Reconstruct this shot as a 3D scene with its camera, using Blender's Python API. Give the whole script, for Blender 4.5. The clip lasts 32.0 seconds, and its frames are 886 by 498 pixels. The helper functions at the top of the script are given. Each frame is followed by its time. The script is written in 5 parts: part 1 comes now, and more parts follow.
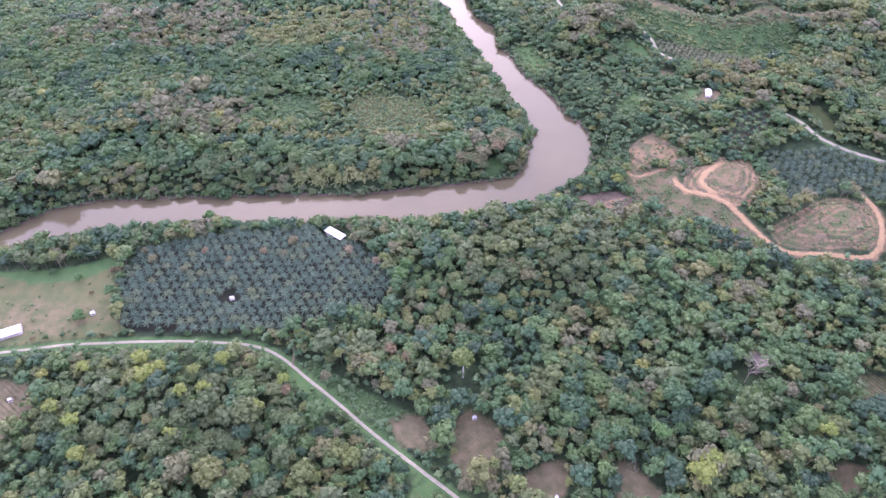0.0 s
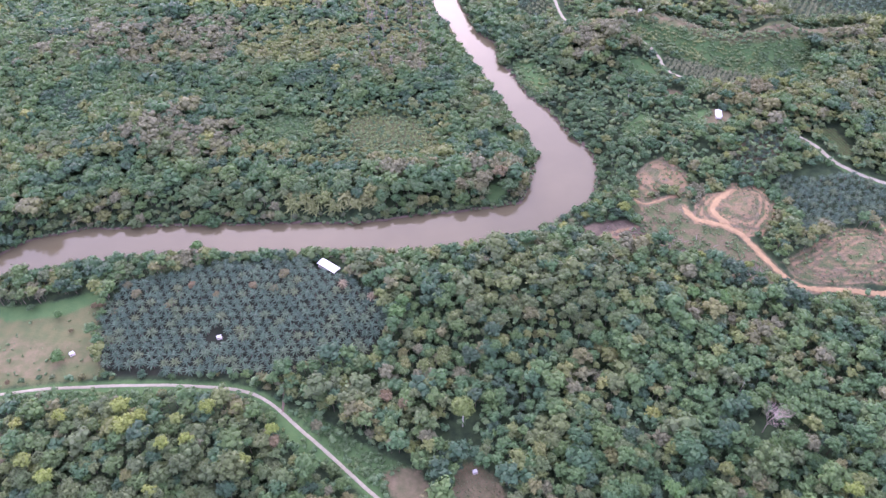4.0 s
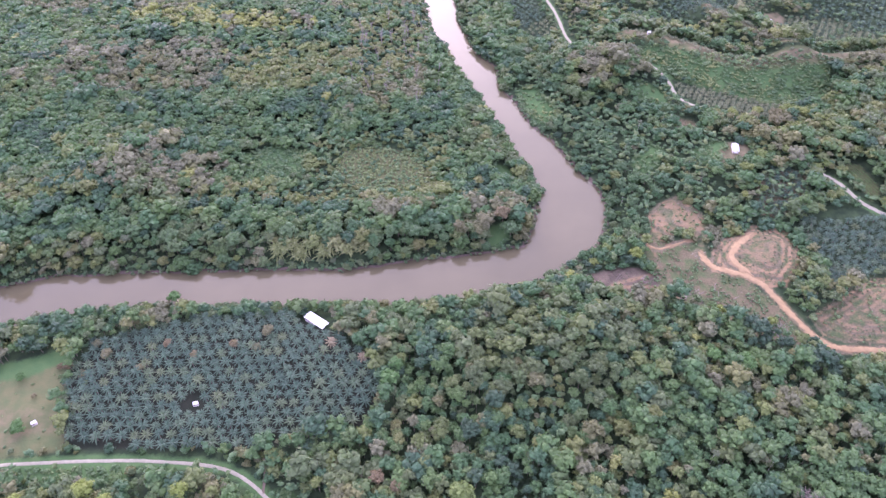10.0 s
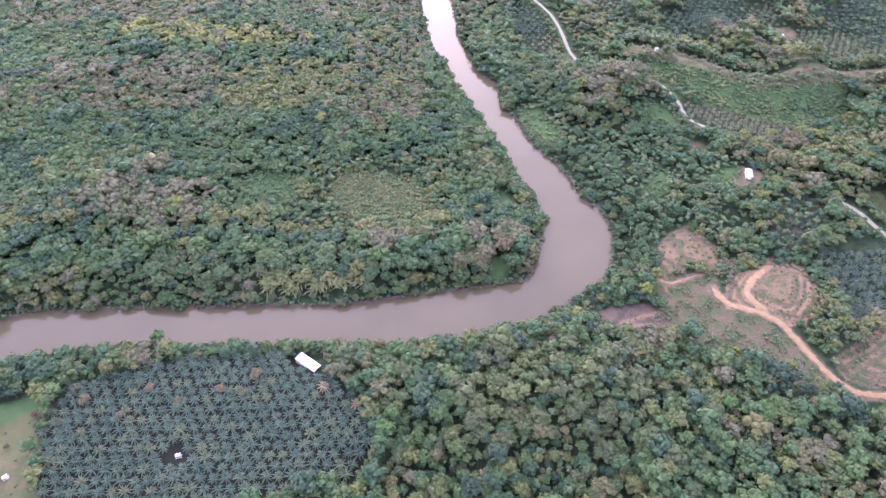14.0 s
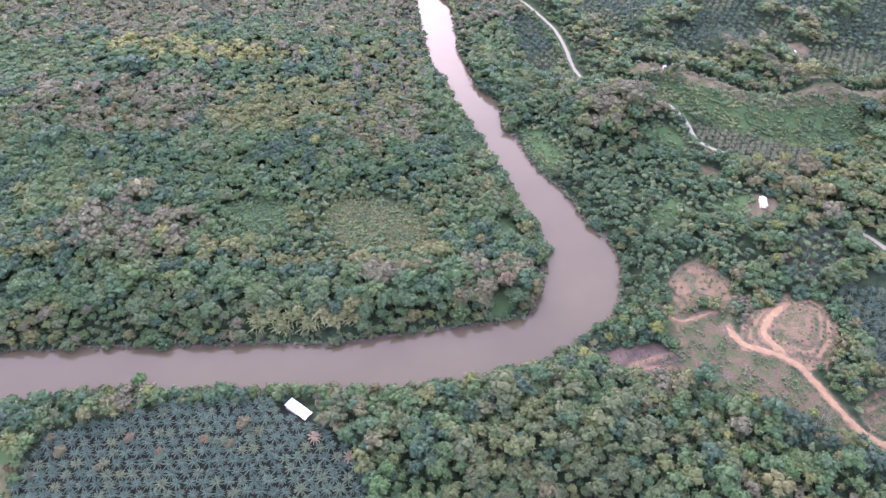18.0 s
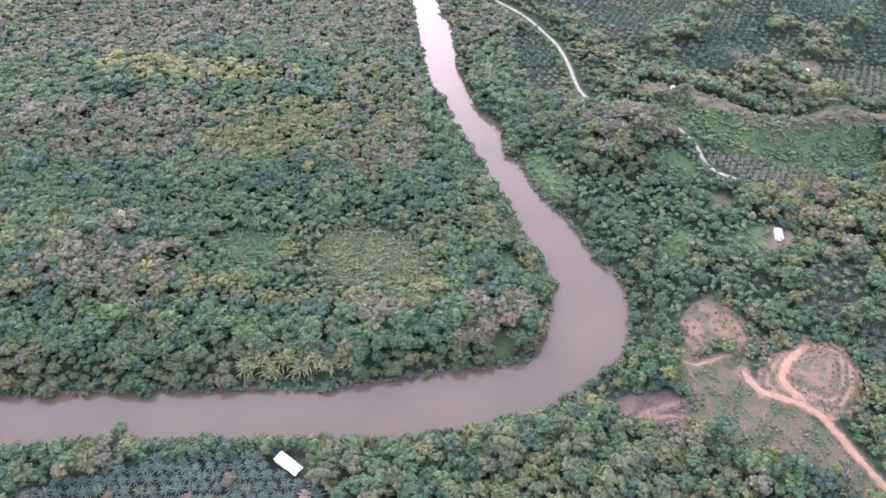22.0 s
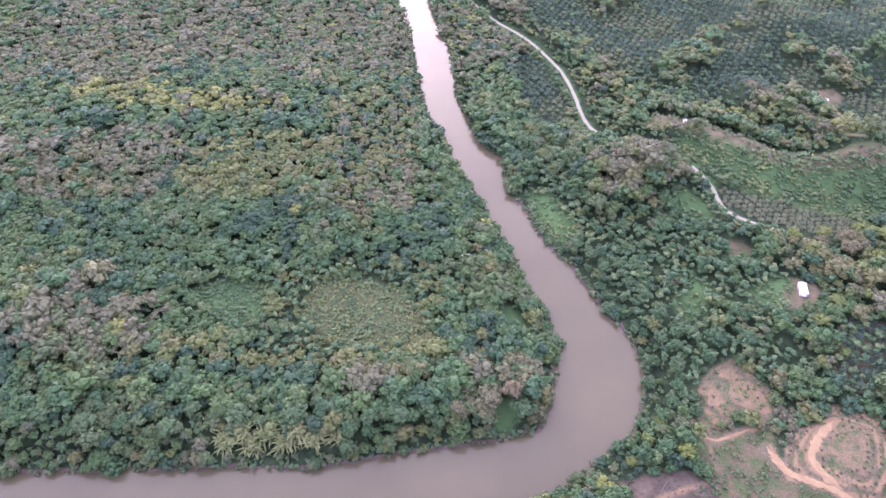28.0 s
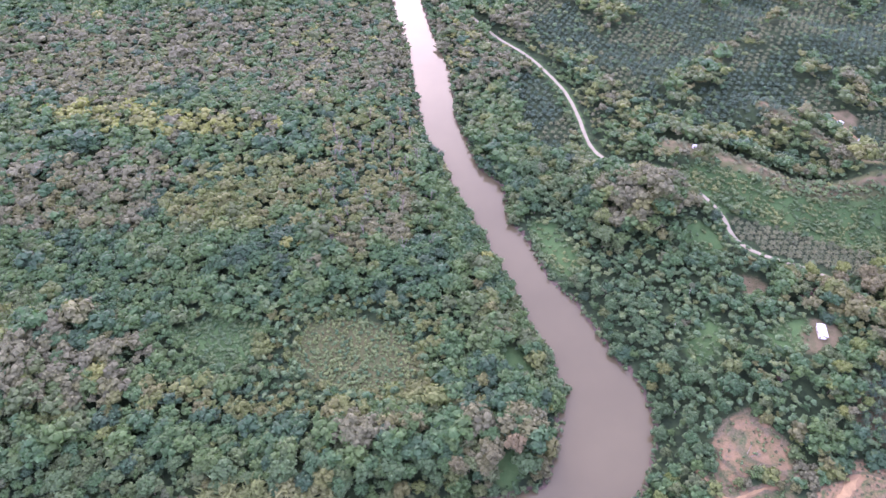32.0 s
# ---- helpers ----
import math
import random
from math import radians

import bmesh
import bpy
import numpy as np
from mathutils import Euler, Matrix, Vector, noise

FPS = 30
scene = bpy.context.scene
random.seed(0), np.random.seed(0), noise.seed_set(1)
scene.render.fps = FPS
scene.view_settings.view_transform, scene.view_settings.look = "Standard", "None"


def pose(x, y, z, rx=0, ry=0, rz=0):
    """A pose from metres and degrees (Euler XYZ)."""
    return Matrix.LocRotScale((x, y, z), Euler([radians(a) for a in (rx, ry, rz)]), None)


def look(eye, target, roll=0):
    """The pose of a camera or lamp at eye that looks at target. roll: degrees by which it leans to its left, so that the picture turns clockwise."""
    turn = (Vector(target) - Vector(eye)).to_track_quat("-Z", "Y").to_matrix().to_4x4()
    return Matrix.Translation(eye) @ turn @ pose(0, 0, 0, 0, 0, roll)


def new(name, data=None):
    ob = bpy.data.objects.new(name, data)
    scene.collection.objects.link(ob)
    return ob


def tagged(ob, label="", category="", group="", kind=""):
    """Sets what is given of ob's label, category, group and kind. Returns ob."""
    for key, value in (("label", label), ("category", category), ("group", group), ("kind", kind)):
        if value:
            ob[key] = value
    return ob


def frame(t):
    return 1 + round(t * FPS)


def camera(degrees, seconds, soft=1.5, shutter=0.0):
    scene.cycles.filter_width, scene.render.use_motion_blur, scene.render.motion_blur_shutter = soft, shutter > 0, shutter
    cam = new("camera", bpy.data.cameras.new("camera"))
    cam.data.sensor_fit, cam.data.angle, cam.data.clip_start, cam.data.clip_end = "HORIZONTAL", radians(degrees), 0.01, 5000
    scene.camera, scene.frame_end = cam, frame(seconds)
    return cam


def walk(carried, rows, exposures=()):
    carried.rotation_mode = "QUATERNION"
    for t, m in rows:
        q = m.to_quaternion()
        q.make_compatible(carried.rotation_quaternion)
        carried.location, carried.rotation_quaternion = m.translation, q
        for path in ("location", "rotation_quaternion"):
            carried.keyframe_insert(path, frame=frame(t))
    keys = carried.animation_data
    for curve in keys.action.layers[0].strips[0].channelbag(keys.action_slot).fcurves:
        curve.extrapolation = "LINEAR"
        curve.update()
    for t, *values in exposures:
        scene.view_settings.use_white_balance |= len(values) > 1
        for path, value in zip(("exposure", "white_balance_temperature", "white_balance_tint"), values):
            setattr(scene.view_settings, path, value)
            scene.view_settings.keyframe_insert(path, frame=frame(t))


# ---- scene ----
# The drone's flight: seconds, place in metres, turn in degrees.
cam = camera(65.0, 32.0, soft=1.5)
PATH = [
    (0.0, 0.00, 0.00, 452.67, 44.858, 0.924, -0.936),
    (0.5, 0.20, 5.26, 452.63, 44.858, 0.928, -0.944),
    (1.0, 0.40, 10.55, 452.52, 44.858, 0.917, -0.936),
    (1.5, 0.57, 15.85, 452.48, 44.852, 0.917, -0.936),
    (2.0, 0.71, 21.11, 452.37, 44.852, 0.917, -0.936),
    (2.5, 0.85, 26.42, 452.30, 44.852, 0.917, -0.936),
    (3.0, 1.11, 31.73, 452.15, 44.852, 0.917, -0.936),
    (3.5, 1.42, 37.20, 452.00, 44.833, 0.924, -0.936),
    (5.5, 2.27, 58.18, 451.04, 44.845, 0.916, -0.953),
    (6.0, 2.55, 63.59, 450.71, 44.839, 0.919, -0.961),
    (6.5, 2.75, 68.89, 450.34, 44.845, 0.900, -0.953),
    (7.0, 2.98, 74.27, 449.93, 44.845, 0.889, -0.944),
    (7.5, 3.23, 79.64, 449.64, 44.845, 0.893, -0.953),
    (8.0, 3.49, 84.97, 449.27, 44.845, 0.896, -0.961),
    (8.5, 3.72, 90.35, 449.01, 44.845, 0.900, -0.970),
    (9.0, 3.97, 95.65, 448.72, 44.852, 0.900, -0.970),
    (9.5, 4.14, 101.08, 448.53, 44.845, 0.903, -0.978),
    (10.0, 4.48, 106.34, 448.23, 44.852, 0.918, -0.978),
    (10.5, 4.57, 111.59, 447.90, 44.858, 0.922, -0.986),
    (11.0, 4.74, 116.94, 447.57, 44.865, 0.918, -0.978),
    (11.5, 4.93, 122.31, 447.27, 44.871, 0.937, -0.986),
    (12.0, 5.10, 127.61, 446.98, 44.871, 0.934, -0.978),
    (12.5, 5.33, 132.92, 446.65, 44.878, 0.934, -0.978),
    (13.0, 5.50, 138.26, 446.35, 44.884, 0.934, -0.978),
    (13.5, 5.73, 143.64, 446.02, 44.891, 0.930, -0.970),
    (14.0, 6.04, 149.02, 445.69, 44.878, 0.941, -0.978),
    (14.5, 6.18, 154.24, 445.35, 44.891, 0.934, -0.978),
    (16.5, 7.03, 175.30, 444.02, 44.891, 0.923, -0.953),
    (17.0, 7.20, 180.65, 444.02, 44.878, 0.935, -0.961),
    (17.5, 7.46, 186.04, 443.99, 44.871, 0.931, -0.953),
    (18.0, 7.54, 191.19, 443.99, 44.878, 0.935, -0.961),
    (18.5, 7.69, 196.41, 443.80, 44.891, 0.953, -0.970),
    (19.0, 7.88, 201.67, 443.77, 44.890, 0.976, -0.986),
    (19.5, 8.08, 207.00, 443.65, 44.891, 0.980, -0.978),
    (20.0, 8.28, 212.28, 443.65, 44.884, 0.983, -0.986),
    (20.5, 8.54, 217.57, 443.62, 44.890, 0.983, -0.986),
    (21.0, 8.68, 222.86, 443.51, 44.890, 0.987, -0.995),
    (21.5, 8.82, 228.13, 443.47, 44.897, 0.987, -0.995),
    (22.0, 9.10, 233.46, 443.43, 44.897, 0.990, -1.003),
    (22.5, 9.33, 238.72, 443.40, 44.897, 0.990, -1.003),
    (23.0, 9.53, 243.98, 443.36, 44.890, 0.979, -0.995),
    (23.5, 9.76, 249.29, 443.36, 44.884, 0.979, -0.995),
    (24.0, 10.01, 254.59, 443.32, 44.884, 0.979, -0.995),
    (24.5, 10.32, 259.92, 443.29, 44.877, 0.971, -0.995),
    (25.0, 10.63, 265.18, 443.32, 44.864, 0.959, -1.003),
    (25.5, 10.95, 270.48, 443.29, 44.864, 0.959, -1.003),
    (27.5, 12.05, 291.86, 443.47, 44.825, 0.984, -1.045),
    (28.0, 12.28, 297.12, 443.43, 44.825, 0.995, -1.054),
    (28.5, 12.48, 302.44, 443.43, 44.819, 0.995, -1.054),
    (29.0, 12.79, 307.75, 443.36, 44.819, 0.991, -1.062),
    (29.5, 13.02, 313.05, 443.40, 44.812, 0.987, -1.071),
    (30.0, 13.24, 318.29, 443.25, 44.812, 0.987, -1.071),
    (30.5, 13.47, 323.64, 443.32, 44.806, 0.976, -1.062),
    (31.0, 13.78, 329.02, 443.25, 44.806, 0.990, -1.079),
    (31.5, 13.92, 334.26, 443.25, 44.806, 0.983, -1.079),
    (32.0, 14.09, 339.52, 443.21, 44.812, 0.994, -1.088),
]
walk(cam, [(t, pose(x, y, z, rx, ry, rz)) for t, x, y, z, rx, ry, rz in PATH], exposures=[(0.0, 2.28, 5950, 39), (32.0, 2.28, 5950, 39)])

# ---------------------------------------------------------------- light
SUN_EL, SUN_AZ = 30.0, 12.0          # degrees above the horizon; degrees left of the flight's line
world = bpy.data.worlds.new("sky")
scene.world = world
world.use_nodes = True
wn, wl = world.node_tree.nodes, world.node_tree.links
sky = wn.new("ShaderNodeTexSky")
sky.sky_type = 'NISHITA'
sky.sun_disc = False
sky.sun_elevation = radians(SUN_EL)
sky.sun_rotation = radians(-SUN_AZ)
sky.air_density, sky.dust_density, sky.ozone_density = 0.8, 3.0, 1.0
cloud = wn.new("ShaderNodeMix")      # a bright, even overcast with a little of the clear sky's glow
cloud.data_type = 'RGBA'
cloud.inputs[0].default_value, cloud.inputs[7].default_value = 0.65, (4.9, 4.9, 6.4, 1)
wl.new(sky.outputs[0], cloud.inputs[6])
wl.new(cloud.outputs[2], wn["Background"].inputs[0])
wn["Background"].inputs[1].default_value = 0.15
sun_data = bpy.data.lights.new("sun", 'SUN')
sun_data.energy, sun_data.angle, sun_data.color = 0.35, radians(100), (1.0, 0.97, 0.93)
sun = new("sun", sun_data)
az = radians(90 + SUN_AZ)
sun_dir = Vector((math.cos(az) * math.cos(radians(SUN_EL)), math.sin(az) * math.cos(radians(SUN_EL)), math.sin(radians(SUN_EL))))
sun.matrix_world = look(sun_dir * 800, (0, 0, 0))

# ---------------------------------------------------------------- plan (metres)
BANK_FAR = [(-900, 150), (-560, 340), (-470, 440), (-421, 484), (-383, 517), (-340, 528), (-282, 530), (-211, 530), (-130, 530), (-82, 527),
            (-40, 535), (-6, 538), (47, 546), (78, 551), (88, 572), (98, 610), (98, 652), (85, 688), (73, 731), (58, 770), (50, 802),
            (27, 858), (17, 907), (-1, 948), (-8, 998), (-16, 1066), (-24, 1147), (-41, 1224), (-52, 1300), (-80, 1500), (-180, 2300)]
BANK_NEAR = [(-900, 80), (-520, 330), (-450, 425), (-415, 455), (-380, 468), (-320, 481), (-256, 492), (-201, 490), (-150, 487), (-96, 487),
             (-24, 486), (35, 494), (81, 505), (122, 532), (143, 548), (154, 570), (162, 593), (160, 630), (146, 654), (134, 686), (124, 713),
             (105, 738), (92, 787), (77, 820), (74, 868), (53, 893), (43, 935), (32, 986), (30, 1040), (28, 1090), (15, 1145), (1, 1221),
             (-10, 1300), (-40, 1500), (-130, 2300)]
ROAD = [(-460, 330), (-380, 335), (-330, 341), (-301, 345), (-265, 346.5), (-220, 346.5), (-175, 343), (-147, 338), (-127, 327), (-105, 306),
        (-79, 283), (-53, 258), (-28, 237), (8, 207), (60, 160)]
SPUR = [(-119, 319), (-120, 336), (-124, 350)]
RED_ROAD = [(228, 530), (230, 520), (236, 508), (254, 500), (268, 490), (277, 473), (283, 454), (291, 434), (303, 422), (339, 420), (370, 413), (388, 428), (404, 470), (400, 500)]
RED_TRACK = [(279, 546), (261, 533), (251, 518), (255, 505), (266, 494)]
RED_PATH = [(180, 560), (183, 551), (189, 540), (197, 536), (211, 541), (228, 544)]
BENCH_A = [(191, 534), (192, 518), (186, 508), (166, 502), (150, 499), (140, 492)]
BENCH_B = [(184, 492), (168, 495), (152, 493)]
ROAD_R = [(60, 1200), (93, 1135), (121, 1099), (137, 1072), (157, 1022), (165, 971), (167, 925), (176, 895), (205, 868), (235, 843), (252, 819),
          (266, 799), (268, 768), (283, 750), (307, 739), (323, 730), (341, 708), (352, 690), (357, 655), (362, 624), (376, 607), (383, 584), (391, 569), (420, 548), (500, 520)]
TRACK_R = [(385, 952), (411, 950), (424, 944), (432, 928), (440, 905), (449, 880)]

PALMS = [(-280, 428), (-274, 449), (-236, 462), (-191, 473), (-117, 472), (-95, 461), (-74, 446), (-47, 417), (-41, 390), (-59, 366),
         (-105, 360), (-121, 351), (-177, 353), (-263, 356), (-281, 398)]
MEADOW = [(-450, 425), (-389, 421), (-356, 412), (-318, 417), (-288, 433), (-282, 396), (-262, 356), (-298, 350), (-340, 346), (-450, 338)]
MEADOW_BARE = [(-440, 380), (-374, 386), (-347, 401), (-314, 391), (-285, 390), (-274, 371), (-310, 354), (-343, 352), (-440, 345)]
STRIP = [(-440, 430), (-392, 428), (-343, 430), (-297, 444), (-284, 432), (-314, 415), (-356, 410), (-376, 390), (-440, 400)]
VERGE_A = [(-295, 342), (-251, 344), (-206, 344), (-216, 331), (-245, 323), (-283, 330)]
VERGE_B = [(-113, 324), (-100, 321), (-63, 295), (-37, 279), (-21, 272), (-41, 266), (-36, 248), (-62, 269), (-84, 291)]
VERGE_C = [(-36, 236), (-20, 224), (0, 205), (-35, 205), (-22, 218)]
VERGE_D = [(-135, 322), (-121, 317), (-79, 278), (-95, 277), (-114, 297)]
BARE_LEFT = [(-380, 315), (-342, 312), (-323, 308), (-311, 298), (-307, 279), (-311, 258), (-380, 245)]
G1 = [(-45, 268), (-33, 275), (-17, 270), (-9, 256), (-17, 241), (-32, 248)]
G2 = [(4, 265), (16, 276), (32, 266), (41, 250), (35, 227), (18, 217), (3, 230)]
G3 = [(52, 222), (67, 232), (80, 232), (82, 217), (73, 200), (47, 200)]
G4 = [(113, 229), (127, 232), (135, 218), (150, 198), (110, 198)]
G5 = [(253, 220), (270, 224), (287, 220), (287, 212), (259, 200), (250, 205)]
G6 = [(298, 301), (313, 296), (346, 288), (334, 262), (296, 267), (294, 282)]
HILL_A = [(231, 511), (239, 528), (255, 546), (282, 560), (305, 557), (315, 545), (315, 529), (305, 505), (288, 485), (272, 485), (257, 497), (243, 504)]
HILL_B = [(294, 454), (321, 465), (340, 478), (360, 490), (379, 493), (402, 482), (396, 440), (374, 424), (352, 425), (317, 427), (298, 435)]
PATCH = [(188, 560), (194, 576), (207, 592), (226, 600), (238, 583), (245, 566), (245, 550), (234, 544), (223, 550), (212, 552), (197, 541), (190, 547)]
BURNT = [(117, 508), (133, 512), (154, 517), (172, 516), (188, 510), (186, 491), (166, 487), (139, 487), (126, 492)]
SCRUB = [(186, 556), (206, 544), (236, 540), (229, 509), (258, 494), (273, 470), (284, 434), (278, 424), (247, 436), (214, 462), (196, 480), (158, 484), (180, 510)]
PAD = [(281, 657), (296, 671), (311, 666), (312, 645), (292, 636), (279, 641)]
GLADE_A = [(-105, 657), (-95, 692), (-57, 698), (-14, 678), (-4, 643), (-30, 621), (-70, 628)]
GLADE_G = [(47, 572), (64, 581), (67, 564), (58, 550), (46, 555)]
GLADE_H = [(56, 667), (74, 663), (86, 645), (79, 630), (61, 638)]
GLADE_B = [(196, 662), (222, 688), (233, 671), (219, 645), (199, 639)]
GLADE_C = [(254, 661), (281, 677), (293, 668), (282, 641), (258, 639)]
GLADE_D = [(93, 809), (114, 808), (134, 769), (141, 743), (117, 737), (97, 770)]
GLADE_F = [(225, 790), (250, 785), (262, 765), (255, 745), (232, 748), (222, 768)]
PALMS_L = [(98, 1020), (112, 1060), (135, 1040), (152, 960), (155, 905), (125, 890), (105, 935)]
GLADE_E = [(-203, 688), (-172, 700), (-133, 693), (-128, 658), (-162, 647)]
SLOPE = [(213, 857), (266, 854), (310, 828), (382, 813), (450, 808), (430, 735), (385, 745), (338, 767), (272, 800), (254, 822)]
YOUNG = [(268, 796), (312, 782), (354, 763), (400, 743), (390, 715), (345, 722), (326, 736), (286, 755), (272, 771)]
SLOPE_PALM = [(314, 629), (354, 622), (344, 579), (311, 567), (291, 577)]
PLOT = [(250, 728), (275, 722), (279, 707), (258, 702)]
PALMS_R = [(320, 560), (352, 570), (380, 574), (440, 545), (460, 500), (412, 486), (380, 498), (345, 487), (322, 472), (322, 513)]
CROP = [(389, 630), (404, 624), (410, 588), (397, 578), (388, 611)]
FARMLAND = [(120, 1300), (670, 1300), (670, 845), (470, 850), (405, 960), (330, 912), (255, 945), (205, 1000), (190, 1080), (135, 1115)]
EARTH_R = [(405, 962), (424, 950), (446, 955), (455, 940), (436, 917), (416, 931)]
RIDGE_A = [(237, 883), (269, 871), (303, 845), (329, 820), (362, 811), (411, 809), (520, 815)]
RIDGE_B = [(350, 945), (372, 905), (391, 871), (412, 836)]
RIDGE_C = [(420, 660), (450, 720), (500, 770), (600, 780)]
RIVER = BANK_FAR + BANK_NEAR[::-1]


def inside(P, poly):
    """Which of the points P (n, 2) lie in the polygon."""
    x, y = P[:, 0], P[:, 1]
    res = np.zeros(len(P), bool)
    for (x0, y0), (x1, y1) in zip(poly, poly[1:] + poly[:1]):
        if y0 != y1:
            res ^= ((y0 > y) != (y1 > y)) & (x < (x1 - x0) * (y - y0) / (y1 - y0) + x0)
    return res


def line_dist(P, line):
    """Distance of the points P to an open line."""
    best = np.full(len(P), 1e9)
    for a, b in zip(line, line[1:]):
        a, b = np.array(a, float), np.array(b, float)
        ab = b - a
        k = np.clip(((P - a) @ ab) / (ab @ ab), 0, 1)
        best = np.minimum(best, np.hypot(*(P - a - k[:, None] * ab).T))
    return best


def poly_dist(P, poly):
    """Signed distance, positive inside."""
    d = line_dist(P, poly + poly[:1])
    return np.where(inside(P, poly), d, -d)


def sstep(x, a, b):
    k = np.clip((x - a) / (b - a), 0, 1)
    return k * k * (3 - 2 * k)


def wob(P, s, k):
    """A smooth wavy field, about -1 to 1, with waves of s metres."""
    x, y = P[:, 0] / s, P[:, 1] / s
    return (np.sin(x * 6.1 + 1.3 * k + 1.7 * np.sin(y * 3.1 + k)) + np.sin(y * 5.3 + 2.1 * k + 1.5 * np.sin(x * 4.3 - k))
            + 0.6 * np.sin((x + y) * 8.9 + k) + 0.6 * np.sin((x - y) * 10.1 - 2 * k)) / 3.2


# gentle hills: centre, reach along x and y, height
HILLS = [(75, 415, 95, 55, 13), (-330, 650, 95, 70, 15), (-120, 790, 110, 90, 9), (-480, 780, 90, 90, 12), (-230, 980, 120, 70, 12), 
         (305, 655, 70, 60, 13), (205, 815, 55, 42, 22), (420, 600, 80, 60, 14), (150, 250, 120, 60, 5), (-200, 270, 90, 50, 6),
         (-420, 900, 160, 120, 10), (300, 1010, 90, 60, 12), (480, 1080, 110, 80, 16), (150, 1190, 70, 90, 8)]


def height(P):
    """The ground's height at the points P (n, 2)."""
    P = np.asarray(P, float)
    d = -poly_dist(P, RIVER) + 2.2 * wob(P, 60, 1) + 1.2 * wob(P, 17, 5)
    x, y = P.T
    z = 6.5 + 1.6 * wob(P, 260, 2) + 0.5 * wob(P, 70, 3) + 5 * sstep(x, 150, 260)
    for cx, cy, sx, sy, h in HILLS:
        z = z + h * np.exp(-((x - cx) / sx) ** 2 - ((y - cy) / sy) ** 2)
    for line, h, w in ((RIDGE_A, 22, 27), (RIDGE_B, 24, 24), (RIDGE_C, 18, 34)):
        z = z + h * np.exp(-(line_dist(P, line) / w) ** 2)
    z = z + sstep(x, 230, 420) * sstep(y, 560, 900) * (6 + 7 * sstep(y, 880, 1000)) * wob(P, 240, 7)
    z = z + (sstep(np.hypot(x, y - 700), 1100, 3500)) * (18 + 14 * wob(P, 1400, 4))
    for cx, cy, sx, sy, h in ((276, 523, 40, 36, 8), (352, 457, 52, 34, 9), (220, 578, 34, 34, 5)):
        q = ((x - cx) / sx) ** 2 + ((y - cy) / sy) ** 2
        z = z + h * np.exp(-q ** 1.6) * (1 + 0.14 * wob(P, 48, cx))
    step = 2.1
    m = np.maximum.reduce([sstep(poly_dist(P, q), -3, 5) for q in (HILL_A, HILL_B, PATCH)])
    f = z / step - np.floor(z / step)
    z = z + m * (step * (np.floor(z / step) + sstep(f, 0.55, 1.0)) - z)
    shore = sstep(d, -2, 5) * 0.32 + sstep(d, 4, 30) * 0.68
    return np.where(d > -2, -0.6 + (z + 0.6) * shore, -0.6 - 2.5 * sstep(-d, 2, 10))


def ground_at(x, y):
    return float(height([(x, y)])[0])


# ---------------------------------------------------------------- materials
def material(name, rough=0.8):
    m = bpy.data.materials.new(name)
    m.use_nodes = True
    b = m.node_tree.nodes["Principled BSDF"]
    b.inputs["Roughness"].default_value = rough
    b.inputs["Specular IOR Level"].default_value = 0.25
    return m, m.node_tree.nodes, m.node_tree.links, b


def ramp(nodes, stops, mode='LINEAR'):
    r = nodes.new("ShaderNodeValToRGB")
    r.color_ramp.interpolation = mode
    while len(r.color_ramp.elements) < len(stops):
        r.color_ramp.elements.new(0.5)
    for e, (p, c) in zip(r.color_ramp.elements, stops):
        e.position, e.color = p, (*c, 1)
    return r


def math_node(nodes, links, op, a, b=0.0):
    n = nodes.new("ShaderNodeMath")
    n.operation = op
    for i, v in enumerate((a, b)):
        if isinstance(v, (int, float)):
            n.inputs[i].default_value = v
        else:
            links.new(v, n.inputs[i])
    return n.outputs[0]


def noise_node(nodes, links, vec, scale, detail=3, rough=0.55):
    n = nodes.new("ShaderNodeTexNoise")
    n.inputs["Scale"].default_value, n.inputs["Detail"].default_value, n.inputs["Roughness"].default_value = scale, detail, rough
    if vec:
        links.new(vec, n.inputs["Vector"])
    return n.outputs["Fac"]


def mix_node(nodes, links, fac, a, b, mode='MIX'):
    n = nodes.new("ShaderNodeMix")
    n.data_type, n.blend_type = 'RGBA', mode
    for sock, v in ((n.inputs[0], fac), (n.inputs[6], a), (n.inputs[7], b)):
        if isinstance(v, (int, float)):
            sock.default_value = v
        elif isinstance(v, tuple):
            sock.default_value = (*v, 1)
        else:
            links.new(v, sock)
    return n.outputs[2]


